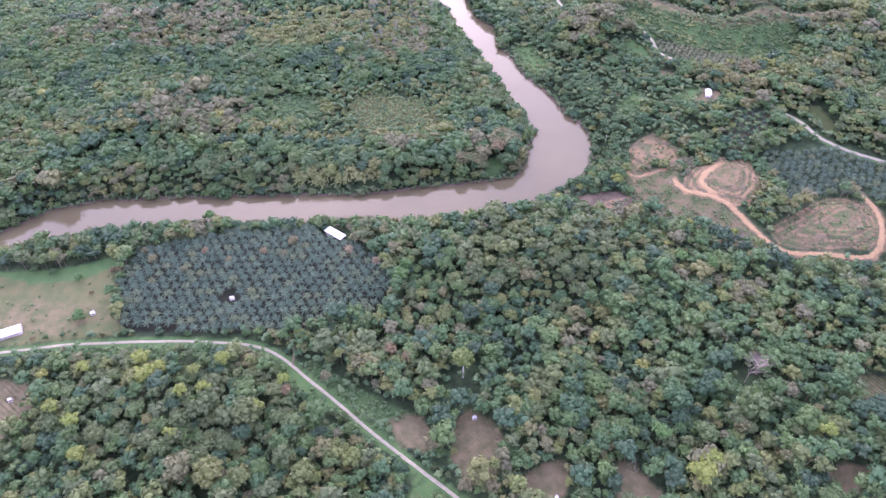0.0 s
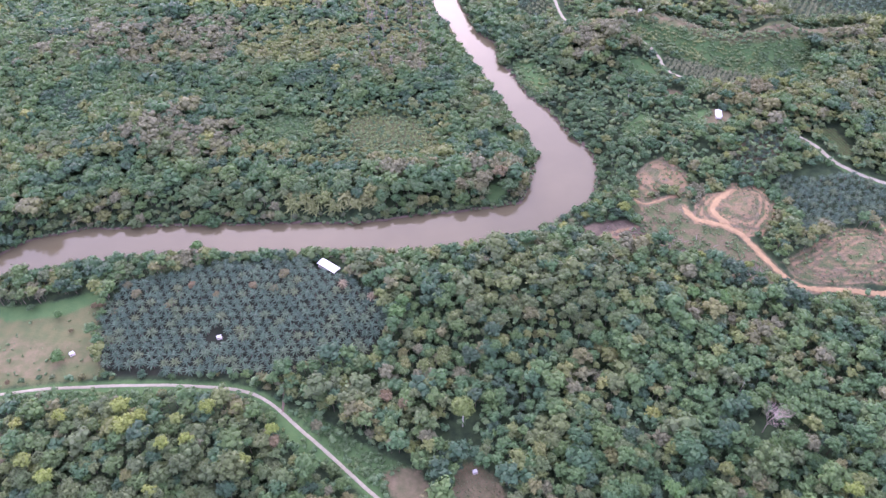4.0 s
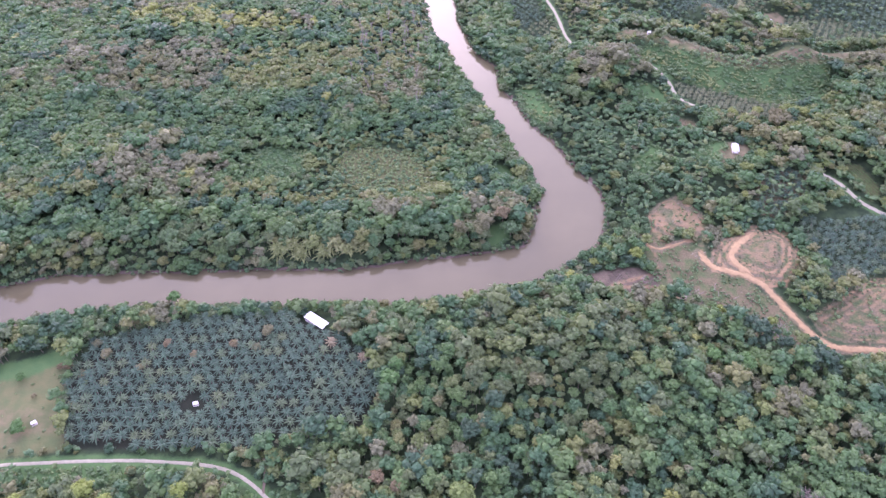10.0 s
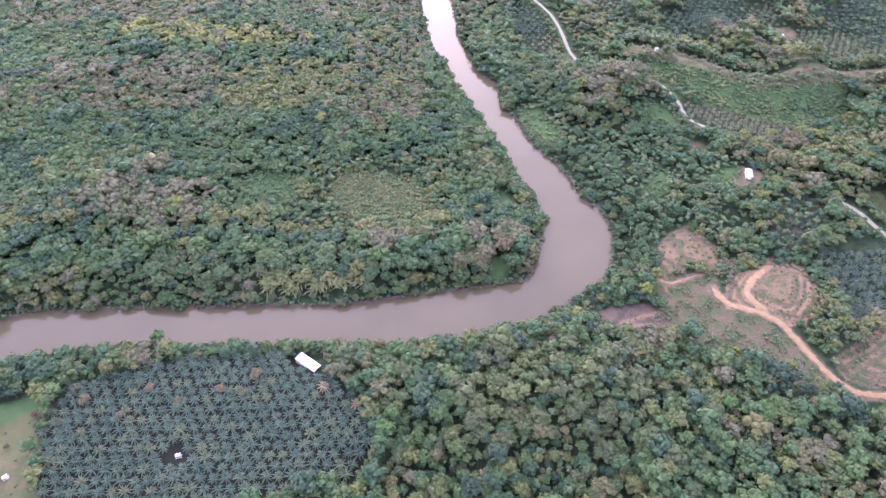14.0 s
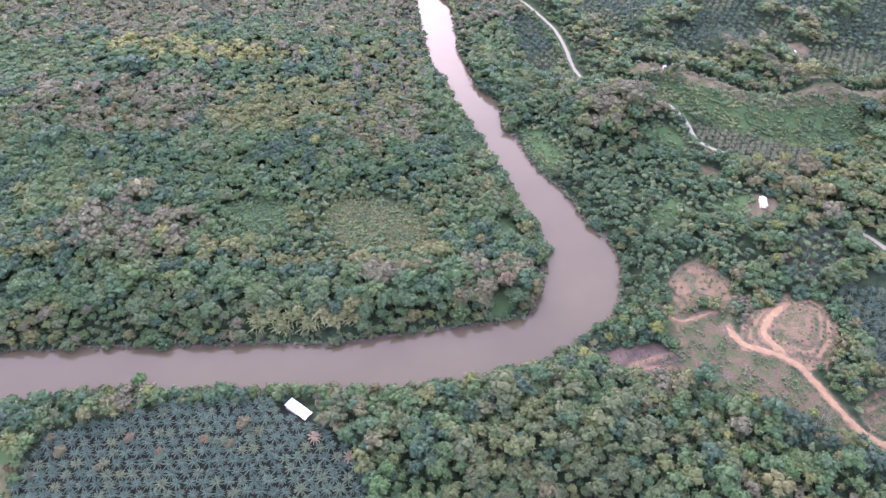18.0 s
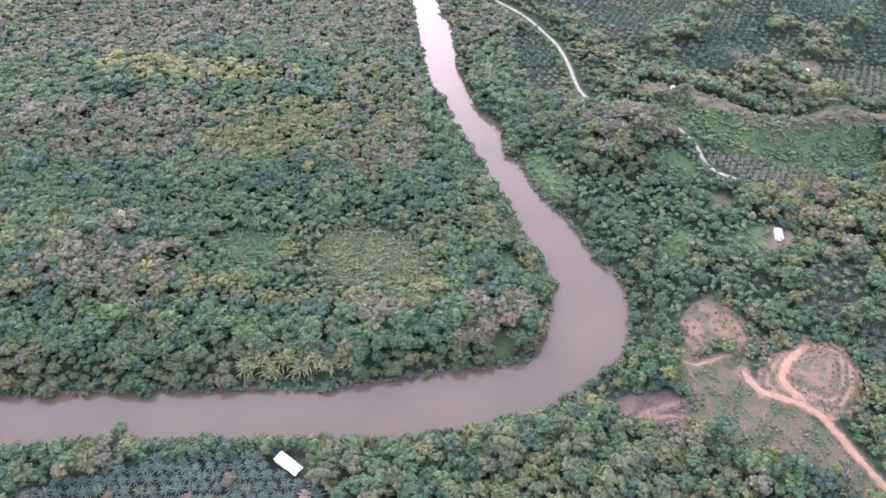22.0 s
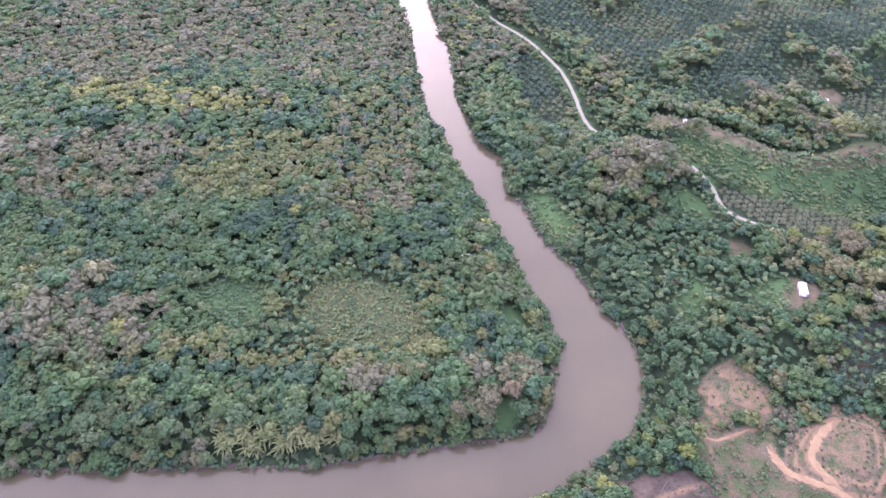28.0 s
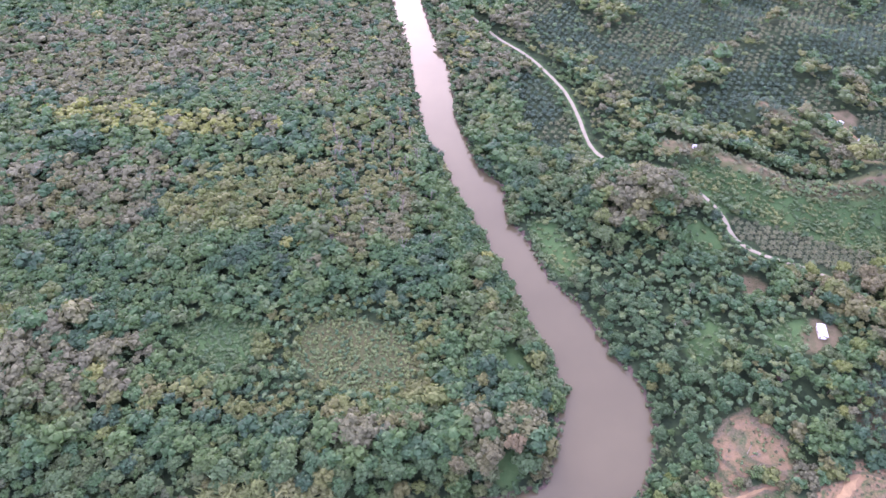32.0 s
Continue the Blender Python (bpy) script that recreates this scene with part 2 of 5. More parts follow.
def leaf_material(name, stops, vary=0.4, patch=0.25):
    """Foliage: a colour for each tree, patches over the wood, and a grain of leaf clumps."""
    m, n, l, b = material(name, 0.62)
    b.inputs["Specular IOR Level"].default_value = 0.35
    b.inputs["Sheen Weight"].default_value, b.inputs["Sheen Roughness"].default_value = 0.08, 0.5
    info, geo, att = n.new("ShaderNodeObjectInfo"), n.new("ShaderNodeNewGeometry"), n.new("ShaderNodeAttribute")
    att.attribute_name = "tint"
    pos = geo.outputs["Position"]
    own = n.new("ShaderNodeSeparateColor")
    l.new(info.outputs["Color"], own.inputs[0])
    pick, many = n.new("ShaderNodeMix"), n.new("ShaderNodeMix")
    l.new(math_node(n, l, 'LESS_THAN', own.outputs[0], 0.9995), pick.inputs[0])
    l.new(info.outputs["Random"], pick.inputs[2])
    l.new(own.outputs[0], pick.inputs[3])
    l.new(math_node(n, l, 'GREATER_THAN', att.outputs["Fac"], 0.5), many.inputs[0])
    l.new(pick.outputs[0], many.inputs[2])
    l.new(math_node(n, l, 'SUBTRACT', att.outputs["Fac"], 1.0), many.inputs[3])
    h = many.outputs[0]
    if patch:
        big = noise_node(n, l, pos, 0.012, 2)
        big = math_node(n, l, 'MULTIPLY', math_node(n, l, 'SUBTRACT', big, 0.5), patch * 2)
        h = math_node(n, l, 'ADD', h, big)
    r = ramp(n, stops)
    l.new(h, r.inputs[0])
    grain = noise_node(n, l, pos, 0.9, 2)
    isl = geo.outputs["Random Per Island"]
    v = math_node(n, l, 'ADD', math_node(n, l, 'MULTIPLY', grain, vary * 2.2), math_node(n, l, 'MULTIPLY', isl, vary))
    v = math_node(n, l, 'ADD', v, 1 - vary * 1.6)
    col = mix_node(n, l, 1.0, r.outputs[0], v, 'MULTIPLY')
    l.new(col, b.inputs["Base Color"])
    back, both = n.new("ShaderNodeBsdfTranslucent"), n.new("ShaderNodeMixShader")
    l.new(mix_node(n, l, 1.0, col, (1.35, 1.45, 0.9), 'MULTIPLY'), back.inputs["Color"])
    bump = n.new("ShaderNodeBump")
    bump.inputs["Strength"].default_value, bump.inputs["Distance"].default_value = 0.3, 0.5
    l.new(noise_node(n, l, pos, 1.1, 2), bump.inputs["Height"])
    l.new(bump.outputs[0], b.inputs["Normal"])
    both.inputs[0].default_value = 0.24
    l.new(b.outputs[0], both.inputs[1])
    l.new(back.outputs[0], both.inputs[2])
    l.new(both.outputs[0], n["Material Output"].inputs["Surface"])
    return m


# Grey stops near 0.8 serve grey-leaved stands and the haze tint of far ones.
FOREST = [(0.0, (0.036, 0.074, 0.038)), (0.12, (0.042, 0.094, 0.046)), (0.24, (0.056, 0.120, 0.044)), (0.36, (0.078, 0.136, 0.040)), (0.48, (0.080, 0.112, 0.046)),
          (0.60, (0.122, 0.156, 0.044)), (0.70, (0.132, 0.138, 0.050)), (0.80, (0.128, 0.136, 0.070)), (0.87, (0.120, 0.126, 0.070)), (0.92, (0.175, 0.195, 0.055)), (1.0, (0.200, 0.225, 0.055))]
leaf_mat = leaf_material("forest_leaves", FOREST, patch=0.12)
bright_mat = leaf_material("riverside_leaves", [(0.0, (0.056, 0.110, 0.046)), (0.4, (0.074, 0.132, 0.052)), (0.7, (0.108, 0.150, 0.060)), (1.0, (0.09, 0.115, 0.062))])
yellow_mat = leaf_material("yellowish_leaves", [(0.0, (0.150, 0.205, 0.042)), (0.5, (0.185, 0.225, 0.05)), (1.0, (0.145, 0.185, 0.048))], patch=0)
brown_mat = leaf_material("brownish_leaves", [(0.0, (0.12, 0.128, 0.065)), (0.6, (0.15, 0.142, 0.07)), (1.0, (0.16, 0.122, 0.065))], patch=0)
green_mat = leaf_material("fresh_green_leaves", [(0.0, (0.06, 0.13, 0.035)), (1.0, (0.08, 0.16, 0.045))], patch=0)
round_mat = leaf_material("olive_green_leaves", [(0.0, (0.118, 0.165, 0.045)), (1.0, (0.160, 0.190, 0.052))], vary=0.25, patch=0)
red_mat = leaf_material("dark_red_leaves", [(0.0, (0.10, 0.055, 0.048)), (1.0, (0.13, 0.08, 0.06))], patch=0)
palm_mat = leaf_material("palm_fronds", [(0.0, (0.046, 0.088, 0.056)), (0.6, (0.062, 0.110, 0.068)), (0.9, (0.080, 0.120, 0.062)), (1.0, (0.10, 0.13, 0.062))], vary=0.35, patch=0.1)
dry_palm_mat = leaf_material("dry_palm_fronds", [(0.0, (0.19, 0.16, 0.10)), (1.0, (0.24, 0.20, 0.12))], patch=0)
bamboo_mat = leaf_material("bamboo_leaves", [(0.0, (0.15, 0.185, 0.066)), (1.0, (0.20, 0.215, 0.088))], patch=0)
shrub_mat = leaf_material("shrub_leaves", [(0.0, (0.058, 0.120, 0.052)), (0.5, (0.090, 0.150, 0.060)), (1.0, (0.195, 0.220, 0.075))], patch=0.3)
young_palm_mat = leaf_material("young_palm_fronds", [(0.0, (0.105, 0.13, 0.066)), (1.0, (0.15, 0.165, 0.085))], patch=0)
seedling_mat = leaf_material("seedling_leaves", [(0.0, (0.06, 0.08, 0.04)), (1.0, (0.10, 0.11, 0.055))], patch=0)


def plain(name, col, rough=0.8, spread=0.25, scale=0.6, metal=0.0, bump=0.0):
    """A surface in one paint or stuff with stains at two scales."""
    m, n, l, b = material(name, rough)
    pos = n.new("ShaderNodeNewGeometry").outputs["Position"]
    f = math_node(n, l, 'ADD', noise_node(n, l, pos, scale, 4), math_node(n, l, 'MULTIPLY', noise_node(n, l, pos, scale * 9, 3), 0.5))
    r = ramp(n, [(0.35, tuple(c * (1 - spread) for c in col)), (1.0, tuple(min(1, c * (1 + spread)) for c in col))])
    l.new(f, r.inputs[0])
    l.new(r.outputs[0], b.inputs["Base Color"])
    b.inputs["Metallic"].default_value = metal
    if bump:
        bn = n.new("ShaderNodeBump")
        bn.inputs["Strength"].default_value, bn.inputs["Distance"].default_value = bump, 0.1
        l.new(f, bn.inputs["Height"])
        l.new(bn.outputs[0], b.inputs["Normal"])
    return m


bark_mat = plain("grey_brown_bark", (0.16, 0.13, 0.10), 0.9, 0.35, 2.0)
pale_bark_mat = plain("pale_bark", (0.48, 0.45, 0.40), 0.85, 0.25, 2.0)
dead_mat = plain("bleached_dead_wood", (0.22, 0.19, 0.17), 0.9, 0.3, 1.5)
pink_wood_mat = plain("pinkish_dead_wood", (0.36, 0.29, 0.25), 0.9, 0.25, 1.5)
gravel_mat = plain("pale_gravel", (0.265, 0.245, 0.180), 0.95, 0.22, 0.35, bump=0.3)
laterite_mat = plain("orange_laterite", (0.25, 0.172, 0.090), 0.95, 0.25, 0.25, bump=0.3)
soil_mat = plain("brown_soil", (0.15, 0.115, 0.085), 0.95, 0.3, 0.5)
roof_mat = plain("white_metal_roofing", (0.56, 0.56, 0.58), 0.4, 0.06, 0.5)
wall_mat = plain("cream_plaster", (0.66, 0.62, 0.58), 0.8, 0.12, 0.8)
timber_mat = plain("weathered_timber", (0.20, 0.16, 0.13), 0.85, 0.3, 1.5)
concrete_mat = plain("pale_concrete", (0.42, 0.38, 0.36), 0.9, 0.2, 0.7)
glass_mat, _, _, _b = material("dark_window_glass", 0.08)
_b.inputs["Base Color"].default_value = (0.03, 0.035, 0.04, 1)


def ground_material():
    m, n, l, b = material("ground_cover", 0.95)
    b.inputs["Specular IOR Level"].default_value = 0.1
    pos = n.new("ShaderNodeNewGeometry").outputs["Position"]
    big, mid, fine = noise_node(n, l, pos, 0.02, 4), noise_node(n, l, pos, 0.12, 4), noise_node(n, l, pos, 0.7, 4)

    def two(c0, c1, f, p0=0.35, p1=0.65):
        r = ramp(n, [(p0, c0), (p1, c1)])
        l.new(f, r.inputs[0])
        return r.outputs[0]

    def weight(name, soft=0.25):
        a = n.new("ShaderNodeAttribute")
        a.attribute_name = name
        w = math_node(n, l, 'ADD', a.outputs["Fac"], math_node(n, l, 'MULTIPLY', math_node(n, l, 'SUBTRACT', math_node(n, l, 'ADD', math_node(n, l, 'MULTIPLY', mid, 0.5), math_node(n, l, 'MULTIPLY', fine, 0.5)), 0.5), 1.5))
        r = n.new("ShaderNodeMapRange")
        r.inputs[1].default_value, r.inputs[2].default_value = 0.5 - soft, 0.5 + soft
        l.new(w, r.inputs[0])
        return r.outputs[0]
    col = two((0.022, 0.036, 0.020), (0.044, 0.070, 0.032), mid)                      # forest floor
    col = mix_node(n, l, weight("grass"), col, mix_node(n, l, fine, two((0.052, 0.112, 0.042), (0.086, 0.145, 0.054), mid), (0.068, 0.122, 0.046)))
    col = mix_node(n, l, weight("lawn"), col, mix_node(n, l, fine, two((0.066, 0.100, 0.042), (0.135, 0.128, 0.062), mid), (0.10, 0.108, 0.050)))
    col = mix_node(n, l, weight("dry"), col, mix_node(n, l, fine, two((0.110, 0.092, 0.056), (0.180, 0.142, 0.092), mid), two((0.075, 0.095, 0.040), (0.140, 0.120, 0.068), mid)))
    # Palm floor: litter taken near black, with the shade between palms in its colour.
    col = mix_node(n, l, weight("shaded_litter"), col, mix_node(n, l, fine, two((0.020, 0.024, 0.017), (0.040, 0.037, 0.028), mid), (0.026, 0.036, 0.022)))
    col = mix_node(n, l, weight("scrub"), col, mix_node(n, l, two((0.0, 0.0, 0.0), (1.0, 1.0, 1.0), mid, 0.42, 0.56), two((0.05, 0.075, 0.034), (0.09, 0.105, 0.046), fine), two((0.085, 0.076, 0.044), (0.135, 0.110, 0.066), fine)))
    col = mix_node(n, l, weight("burnt"), col, two((0.078, 0.064, 0.048), (0.130, 0.104, 0.074), mid))
    sep = n.new("ShaderNodeSeparateXYZ")
    l.new(pos, sep.inputs[0])
    band = math_node(n, l, 'ADD', math_node(n, l, 'DIVIDE', sep.outputs[2], 2.1), math_node(n, l, 'MULTIPLY', mid, 1.1))
    band = math_node(n, l, 'ABSOLUTE', math_node(n, l, 'SUBTRACT', math_node(n, l, 'FRACT', band), 0.5))
    band = math_node(n, l, 'ADD', band, math_node(n, l, 'MULTIPLY', math_node(n, l, 'SUBTRACT', fine, 0.5), 0.5))
    weeds = two((0.0, 0.0, 0.0), (1.0, 1.0, 1.0), band, 0.13, 0.27)
    earth = mix_node(n, l, fine, two((0.185, 0.122, 0.066), (0.255, 0.175, 0.10), mid), (0.20, 0.138, 0.08))
    col = mix_node(n, l, weight("red"), col, mix_node(n, l, weeds, earth, two((0.085, 0.088, 0.048), (0.16, 0.125, 0.085), fine)))
    col = mix_node(n, l, weight("mud", 0.15), col, two((0.085, 0.064, 0.052), (0.13, 0.098, 0.08), fine))
    l.new(col, b.inputs["Base Color"])
    bn = n.new("ShaderNodeBump")
    bn.inputs["Strength"].default_value, bn.inputs["Distance"].default_value = 0.6, 0.6
    l.new(math_node(n, l, 'ADD', mid, fine), bn.inputs["Height"])
    l.new(bn.outputs[0], b.inputs["Normal"])
    return m


def water_material():
    m, n, l, b = material("silty_river_water", 0.03)
    pos = n.new("ShaderNodeNewGeometry").outputs["Position"]
    r = ramp(n, [(0.3, (0.088, 0.077, 0.044)), (0.7, (0.104, 0.091, 0.052))])
    l.new(noise_node(n, l, pos, 0.015, 3), r.inputs[0])
    l.new(r.outputs[0], b.inputs["Base Color"])
    b.inputs["Specular IOR Level"].default_value = 0.5
    b.inputs["IOR"].default_value = 1.33
    bn = n.new("ShaderNodeBump")
    bn.inputs["Strength"].default_value, bn.inputs["Distance"].default_value = 0.07, 0.12
    l.new(noise_node(n, l, pos, 0.5, 3), bn.inputs["Height"])
    l.new(bn.outputs[0], b.inputs["Normal"])
    return m


ground_mat, water_mat = ground_material(), water_material()


# ---------------------------------------------------------------- mesh helpers
def mesh_from(name, V, F, mats, index=None, tint=None, smooth=False):
    """A mesh of triangles from arrays."""
    me = bpy.data.meshes.new(name)
    V, F = np.asarray(V, np.float32), np.asarray(F, np.int32)
    k = F.shape[1]
    me.vertices.add(len(V))
    me.vertices.foreach_set("co", V.ravel())
    me.loops.add(F.size)
    me.loops.foreach_set("vertex_index", F.ravel())
    me.polygons.add(len(F))
    me.polygons.foreach_set("loop_start", np.arange(0, F.size, k, dtype=np.int32))
    if index is not None:
        me.polygons.foreach_set("material_index", np.asarray(index, np.int32))
    me.polygons.foreach_set("use_smooth", np.full(len(F), smooth))
    for mt in mats if isinstance(mats, (list, tuple)) else [mats]:
        me.materials.append(mt)
    me.update(calc_edges=True)
    if tint is not None:
        me.attributes.new("tint", 'FLOAT', 'POINT').data.foreach_set("value", (1.0 + np.clip(tint, 0.0, 0.999)).astype(np.float32))
    return me


def part(name, bm, mat, parent, label=""):
    me = bpy.data.meshes.new(name)
    bm.to_mesh(me)
    bm.free()
    me.materials.append(mat)
    ob = new(name, me)
    ob.parent = parent
    return tagged(ob, label)


def box(bm, x0, x1, y0, y1, z0, z1):
    r = bmesh.ops.create_cube(bm, size=1.0)
    bmesh.ops.transform(bm, matrix=Matrix.Translation(((x0 + x1) / 2, (y0 + y1) / 2, (z0 + z1) / 2)) @ Matrix.Diagonal((x1 - x0, y1 - y0, z1 - z0, 1)), verts=r["verts"])
    return r["verts"]


# ---------------------------------------------------------------- ground, river, roads
def spaced(*runs):
    out = []
    for a, b, s in runs:
        out += list(np.arange(a, b - 1e-6, s))
    return np.array(out + [runs[-1][1]])


gx = spaced((-4200, -1400, 350), (-1400, -660, 37), (-660, 176, 4.4), (176, 416, 2.2), (416, 672, 5.0), (672, 1400, 36.4), (1400, 4200, 350))
gy = spaced((-2600, -600, 250), (-600, 160, 38), (160, 420, 4.4), (420, 610, 2.2), (610, 1340, 5.2), (1340, 2000, 33), (2000, 4600, 260))
GX, GY = np.meshgrid(gx, gy)
GP = np.stack([GX.ravel(), GY.ravel()], 1)
GZ = height(GP)
nx, ny = len(gx), len(gy)
ii = (np.arange(ny - 1)[:, None] * nx + np.arange(nx - 1)[None]).ravel()
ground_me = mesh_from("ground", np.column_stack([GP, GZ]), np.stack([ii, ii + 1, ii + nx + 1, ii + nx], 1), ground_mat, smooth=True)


def put_weight(name, polys, soft=5.0, lines=(), sparse=()):
    w = np.zeros(len(GP))
    for q in sparse:
        w = np.maximum(w, 0.52 * sstep(poly_dist(GP, q), -soft, soft))
    for q in polys:
        d = poly_dist(GP, q)
        w = np.maximum(w, sstep(d, -soft, soft))
    for line, half in lines:
        w = np.maximum(w, 1 - sstep(line_dist(GP, line), half - 2, half + 4))
    ground_me.attributes.new(name, 'FLOAT', 'POINT').data.foreach_set("value", w.astype(np.float32))
    return w


put_weight("grass", [STRIP, VERGE_A, VERGE_B, VERGE_C, VERGE_D, GLADE_G, GLADE_H, GLADE_B, GLADE_C, GLADE_D, GLADE_E, GLADE_F, SLOPE], lines=[(ROAD, 3.5), (ROAD_R, 2.2)])
put_weight("lawn", [MEADOW, GLADE_A, CROP], lines=[(RIDGE_A, 11), (RIDGE_B, 8)])
put_weight("dry", [BARE_LEFT, G1, G2, G3, G4, G5, G6, PAD, PLOT, EARTH_R, SLOPE_PALM], lines=[(RIDGE_A, 5.5), (RIDGE_B, 4)], sparse=[MEADOW_BARE])
put_weight("shaded_litter", [PALMS])
put_weight("burnt", [BURNT])
put_weight("scrub", [SCRUB, HILL_A, HILL_B, PATCH])
red = put_weight("red", [], 7.5, sparse=[PATCH], lines=[(RED_ROAD, 2.6), (RED_PATH, 1.6), (BENCH_A, 0.6), (BENCH_B, 0.4), (RED_TRACK, 2.6)])
for q, deep in ((HILL_A, 13), (HILL_B, 18), (PATCH, 40)):            # orange benches cut round the hills, scrub on their tops
    d = poly_dist(GP, q) + 0.8 * wob(GP, 30, 6)
    bench = 0.60 + 0.42 * np.cos(6.283 * (d - 1.5) / 6.0)
    red = np.maximum(red, (0.9 if q is HILL_A else 0.66) * sstep(d, -3, 1) * (bench * (1 - sstep(d, deep, deep + 5)) + 0.44 * sstep(d, deep, deep + 5)))
ground_me.attributes["red"].data.foreach_set("value", red.astype(np.float32))
mud = (1 - sstep(GZ, 0.5, 1.4)) * (np.abs(GP[:, 1] - 700) < 1500)
ground_me.attributes.new("mud", 'FLOAT', 'POINT').data.foreach_set("value", mud.astype(np.float32))
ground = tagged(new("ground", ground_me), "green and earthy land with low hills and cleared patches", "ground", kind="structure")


def ribbon(name, line, half, mat, lift, label, wobble=0.25, step=2.0, taper=0.0):
    """A road laid over the ground along a line."""
    P = np.array(line, float)
    # round the corners
    for _ in range(3):
        P = np.concatenate([P[:1], np.stack([0.75 * P[:-1] + 0.25 * P[1:], 0.25 * P[:-1] + 0.75 * P[1:]], 1).reshape(-1, 2), P[-1:]])
    seg = np.hypot(*np.diff(P, axis=0).T)
    s = np.concatenate([[0], np.cumsum(seg)])
    q = np.arange(0, s[-1], step)
    C = np.stack([np.interp(q, s, P[:, 0]), np.interp(q, s, P[:, 1])], 1)
    T = np.gradient(C, axis=0)
    T /= np.hypot(*T.T)[:, None]
    N = np.stack([-T[:, 1], T[:, 0]], 1)
    rg = np.random.RandomState(len(line))
    if taper:
        run = np.minimum(q, q[-1] - q)
        half = half * (0.12 + 0.88 * sstep(run, 0, taper))
    cols = []
    for k, u in enumerate((-1.0, -0.45, 0.0, 0.45, 1.0)):
        edge = half * u * (1 + (wobble * rg.uniform(-1, 1, len(C)) if abs(u) == 1 else 0))
        cols.append(C + N * (edge * np.ones(len(C)))[:, None])
    V = np.stack(cols, 1)
    H = height(V.reshape(-1, 2)).reshape(len(C), 5)
    mid = H.mean(1)
    ker = np.ones(5) / 5
    mid = np.convolve(np.pad(mid, 2, mode='edge'), ker, 'valid')
    Z = np.maximum(H + 0.05, mid[:, None] * 0.7 + H * 0.3) + lift + np.array([-0.25, 0.05, 0.0, 0.05, -0.25])
    V = np.concatenate([V, Z[:, :, None]], 2).reshape(-1, 3)
    i = (np.arange(len(C) - 1)[:, None] * 5 + np.arange(4)[None]).ravel()
    me = mesh_from(name, V, np.stack([i, i + 1, i + 6, i + 5], 1), mat, smooth=True)
    return tagged(new(name, me), label, "road", kind="structure")


ribbon("road", ROAD, 1.3, gravel_mat, 0.3, "narrow pale gravel road beside the palm plantation", 0.1)
ribbon("road_spur", SPUR, 0.9, soil_mat, 0.3, "short earth track into the palm plantation")
ribbon("road_red", RED_ROAD, 2.4, laterite_mat, 0.35, "orange earth road round the cleared hills", 0.35, taper=9)
ribbon("road_track", RED_TRACK, 2.6, laterite_mat, 0.3, "orange earth track up the terraced hill", 0.4, taper=12)
ribbon("road_path", RED_PATH, 0.9, laterite_mat, 0.25, "eroded orange earth path", 0.6, taper=14)
ribbon("road_far", ROAD_R, 1.9, gravel_mat, 0.5, "pale gravel road winding between wooded hills", 0.15)
ribbon("road_yard", TRACK_R, 3.0, laterite_mat, 0.4, "earth track to a distant farmyard", 0.4)


def river():
    a, b = np.array(BANK_FAR, float), np.array(BANK_NEAR, float)

    def along(P, n):
        s = np.concatenate([[0], np.cumsum(np.hypot(*np.diff(P, axis=0).T))])
        q = np.linspace(0, s[-1], n)
        return np.stack([np.interp(q, s, P[:, 0]), np.interp(q, s, P[:, 1])], 1)
    a, b = along(a, 160), along(b, 160)
    out = (a - b) / np.hypot(*(a - b).T)[:, None] * 9
    a, b = a + out, b - out
    V = np.stack([np.column_stack([a, np.zeros(160)]), np.column_stack([b, np.zeros(160)])], 1).reshape(-1, 3)
    i = np.arange(159) * 2
    me = mesh_from("river", V, np.stack([i, i + 1, i + 3, i + 2], 1), water_mat)
    return tagged(new("river", me), "calm brown silty river bending between wooded banks", "river", kind="structure")


river()


# ---------------------------------------------------------------- foliage templates
def ico(sub):
    bm = bmesh.new()
    bmesh.ops.create_icosphere(bm, subdivisions=sub, radius=1.0)
    V = np.array([v.co[:] for v in bm.verts])
    F = np.array([[v.index for v in f.verts] for f in bm.faces])
    bm.free()
    return V, F


ICO = {1: ico(1), 2: ico(2)}


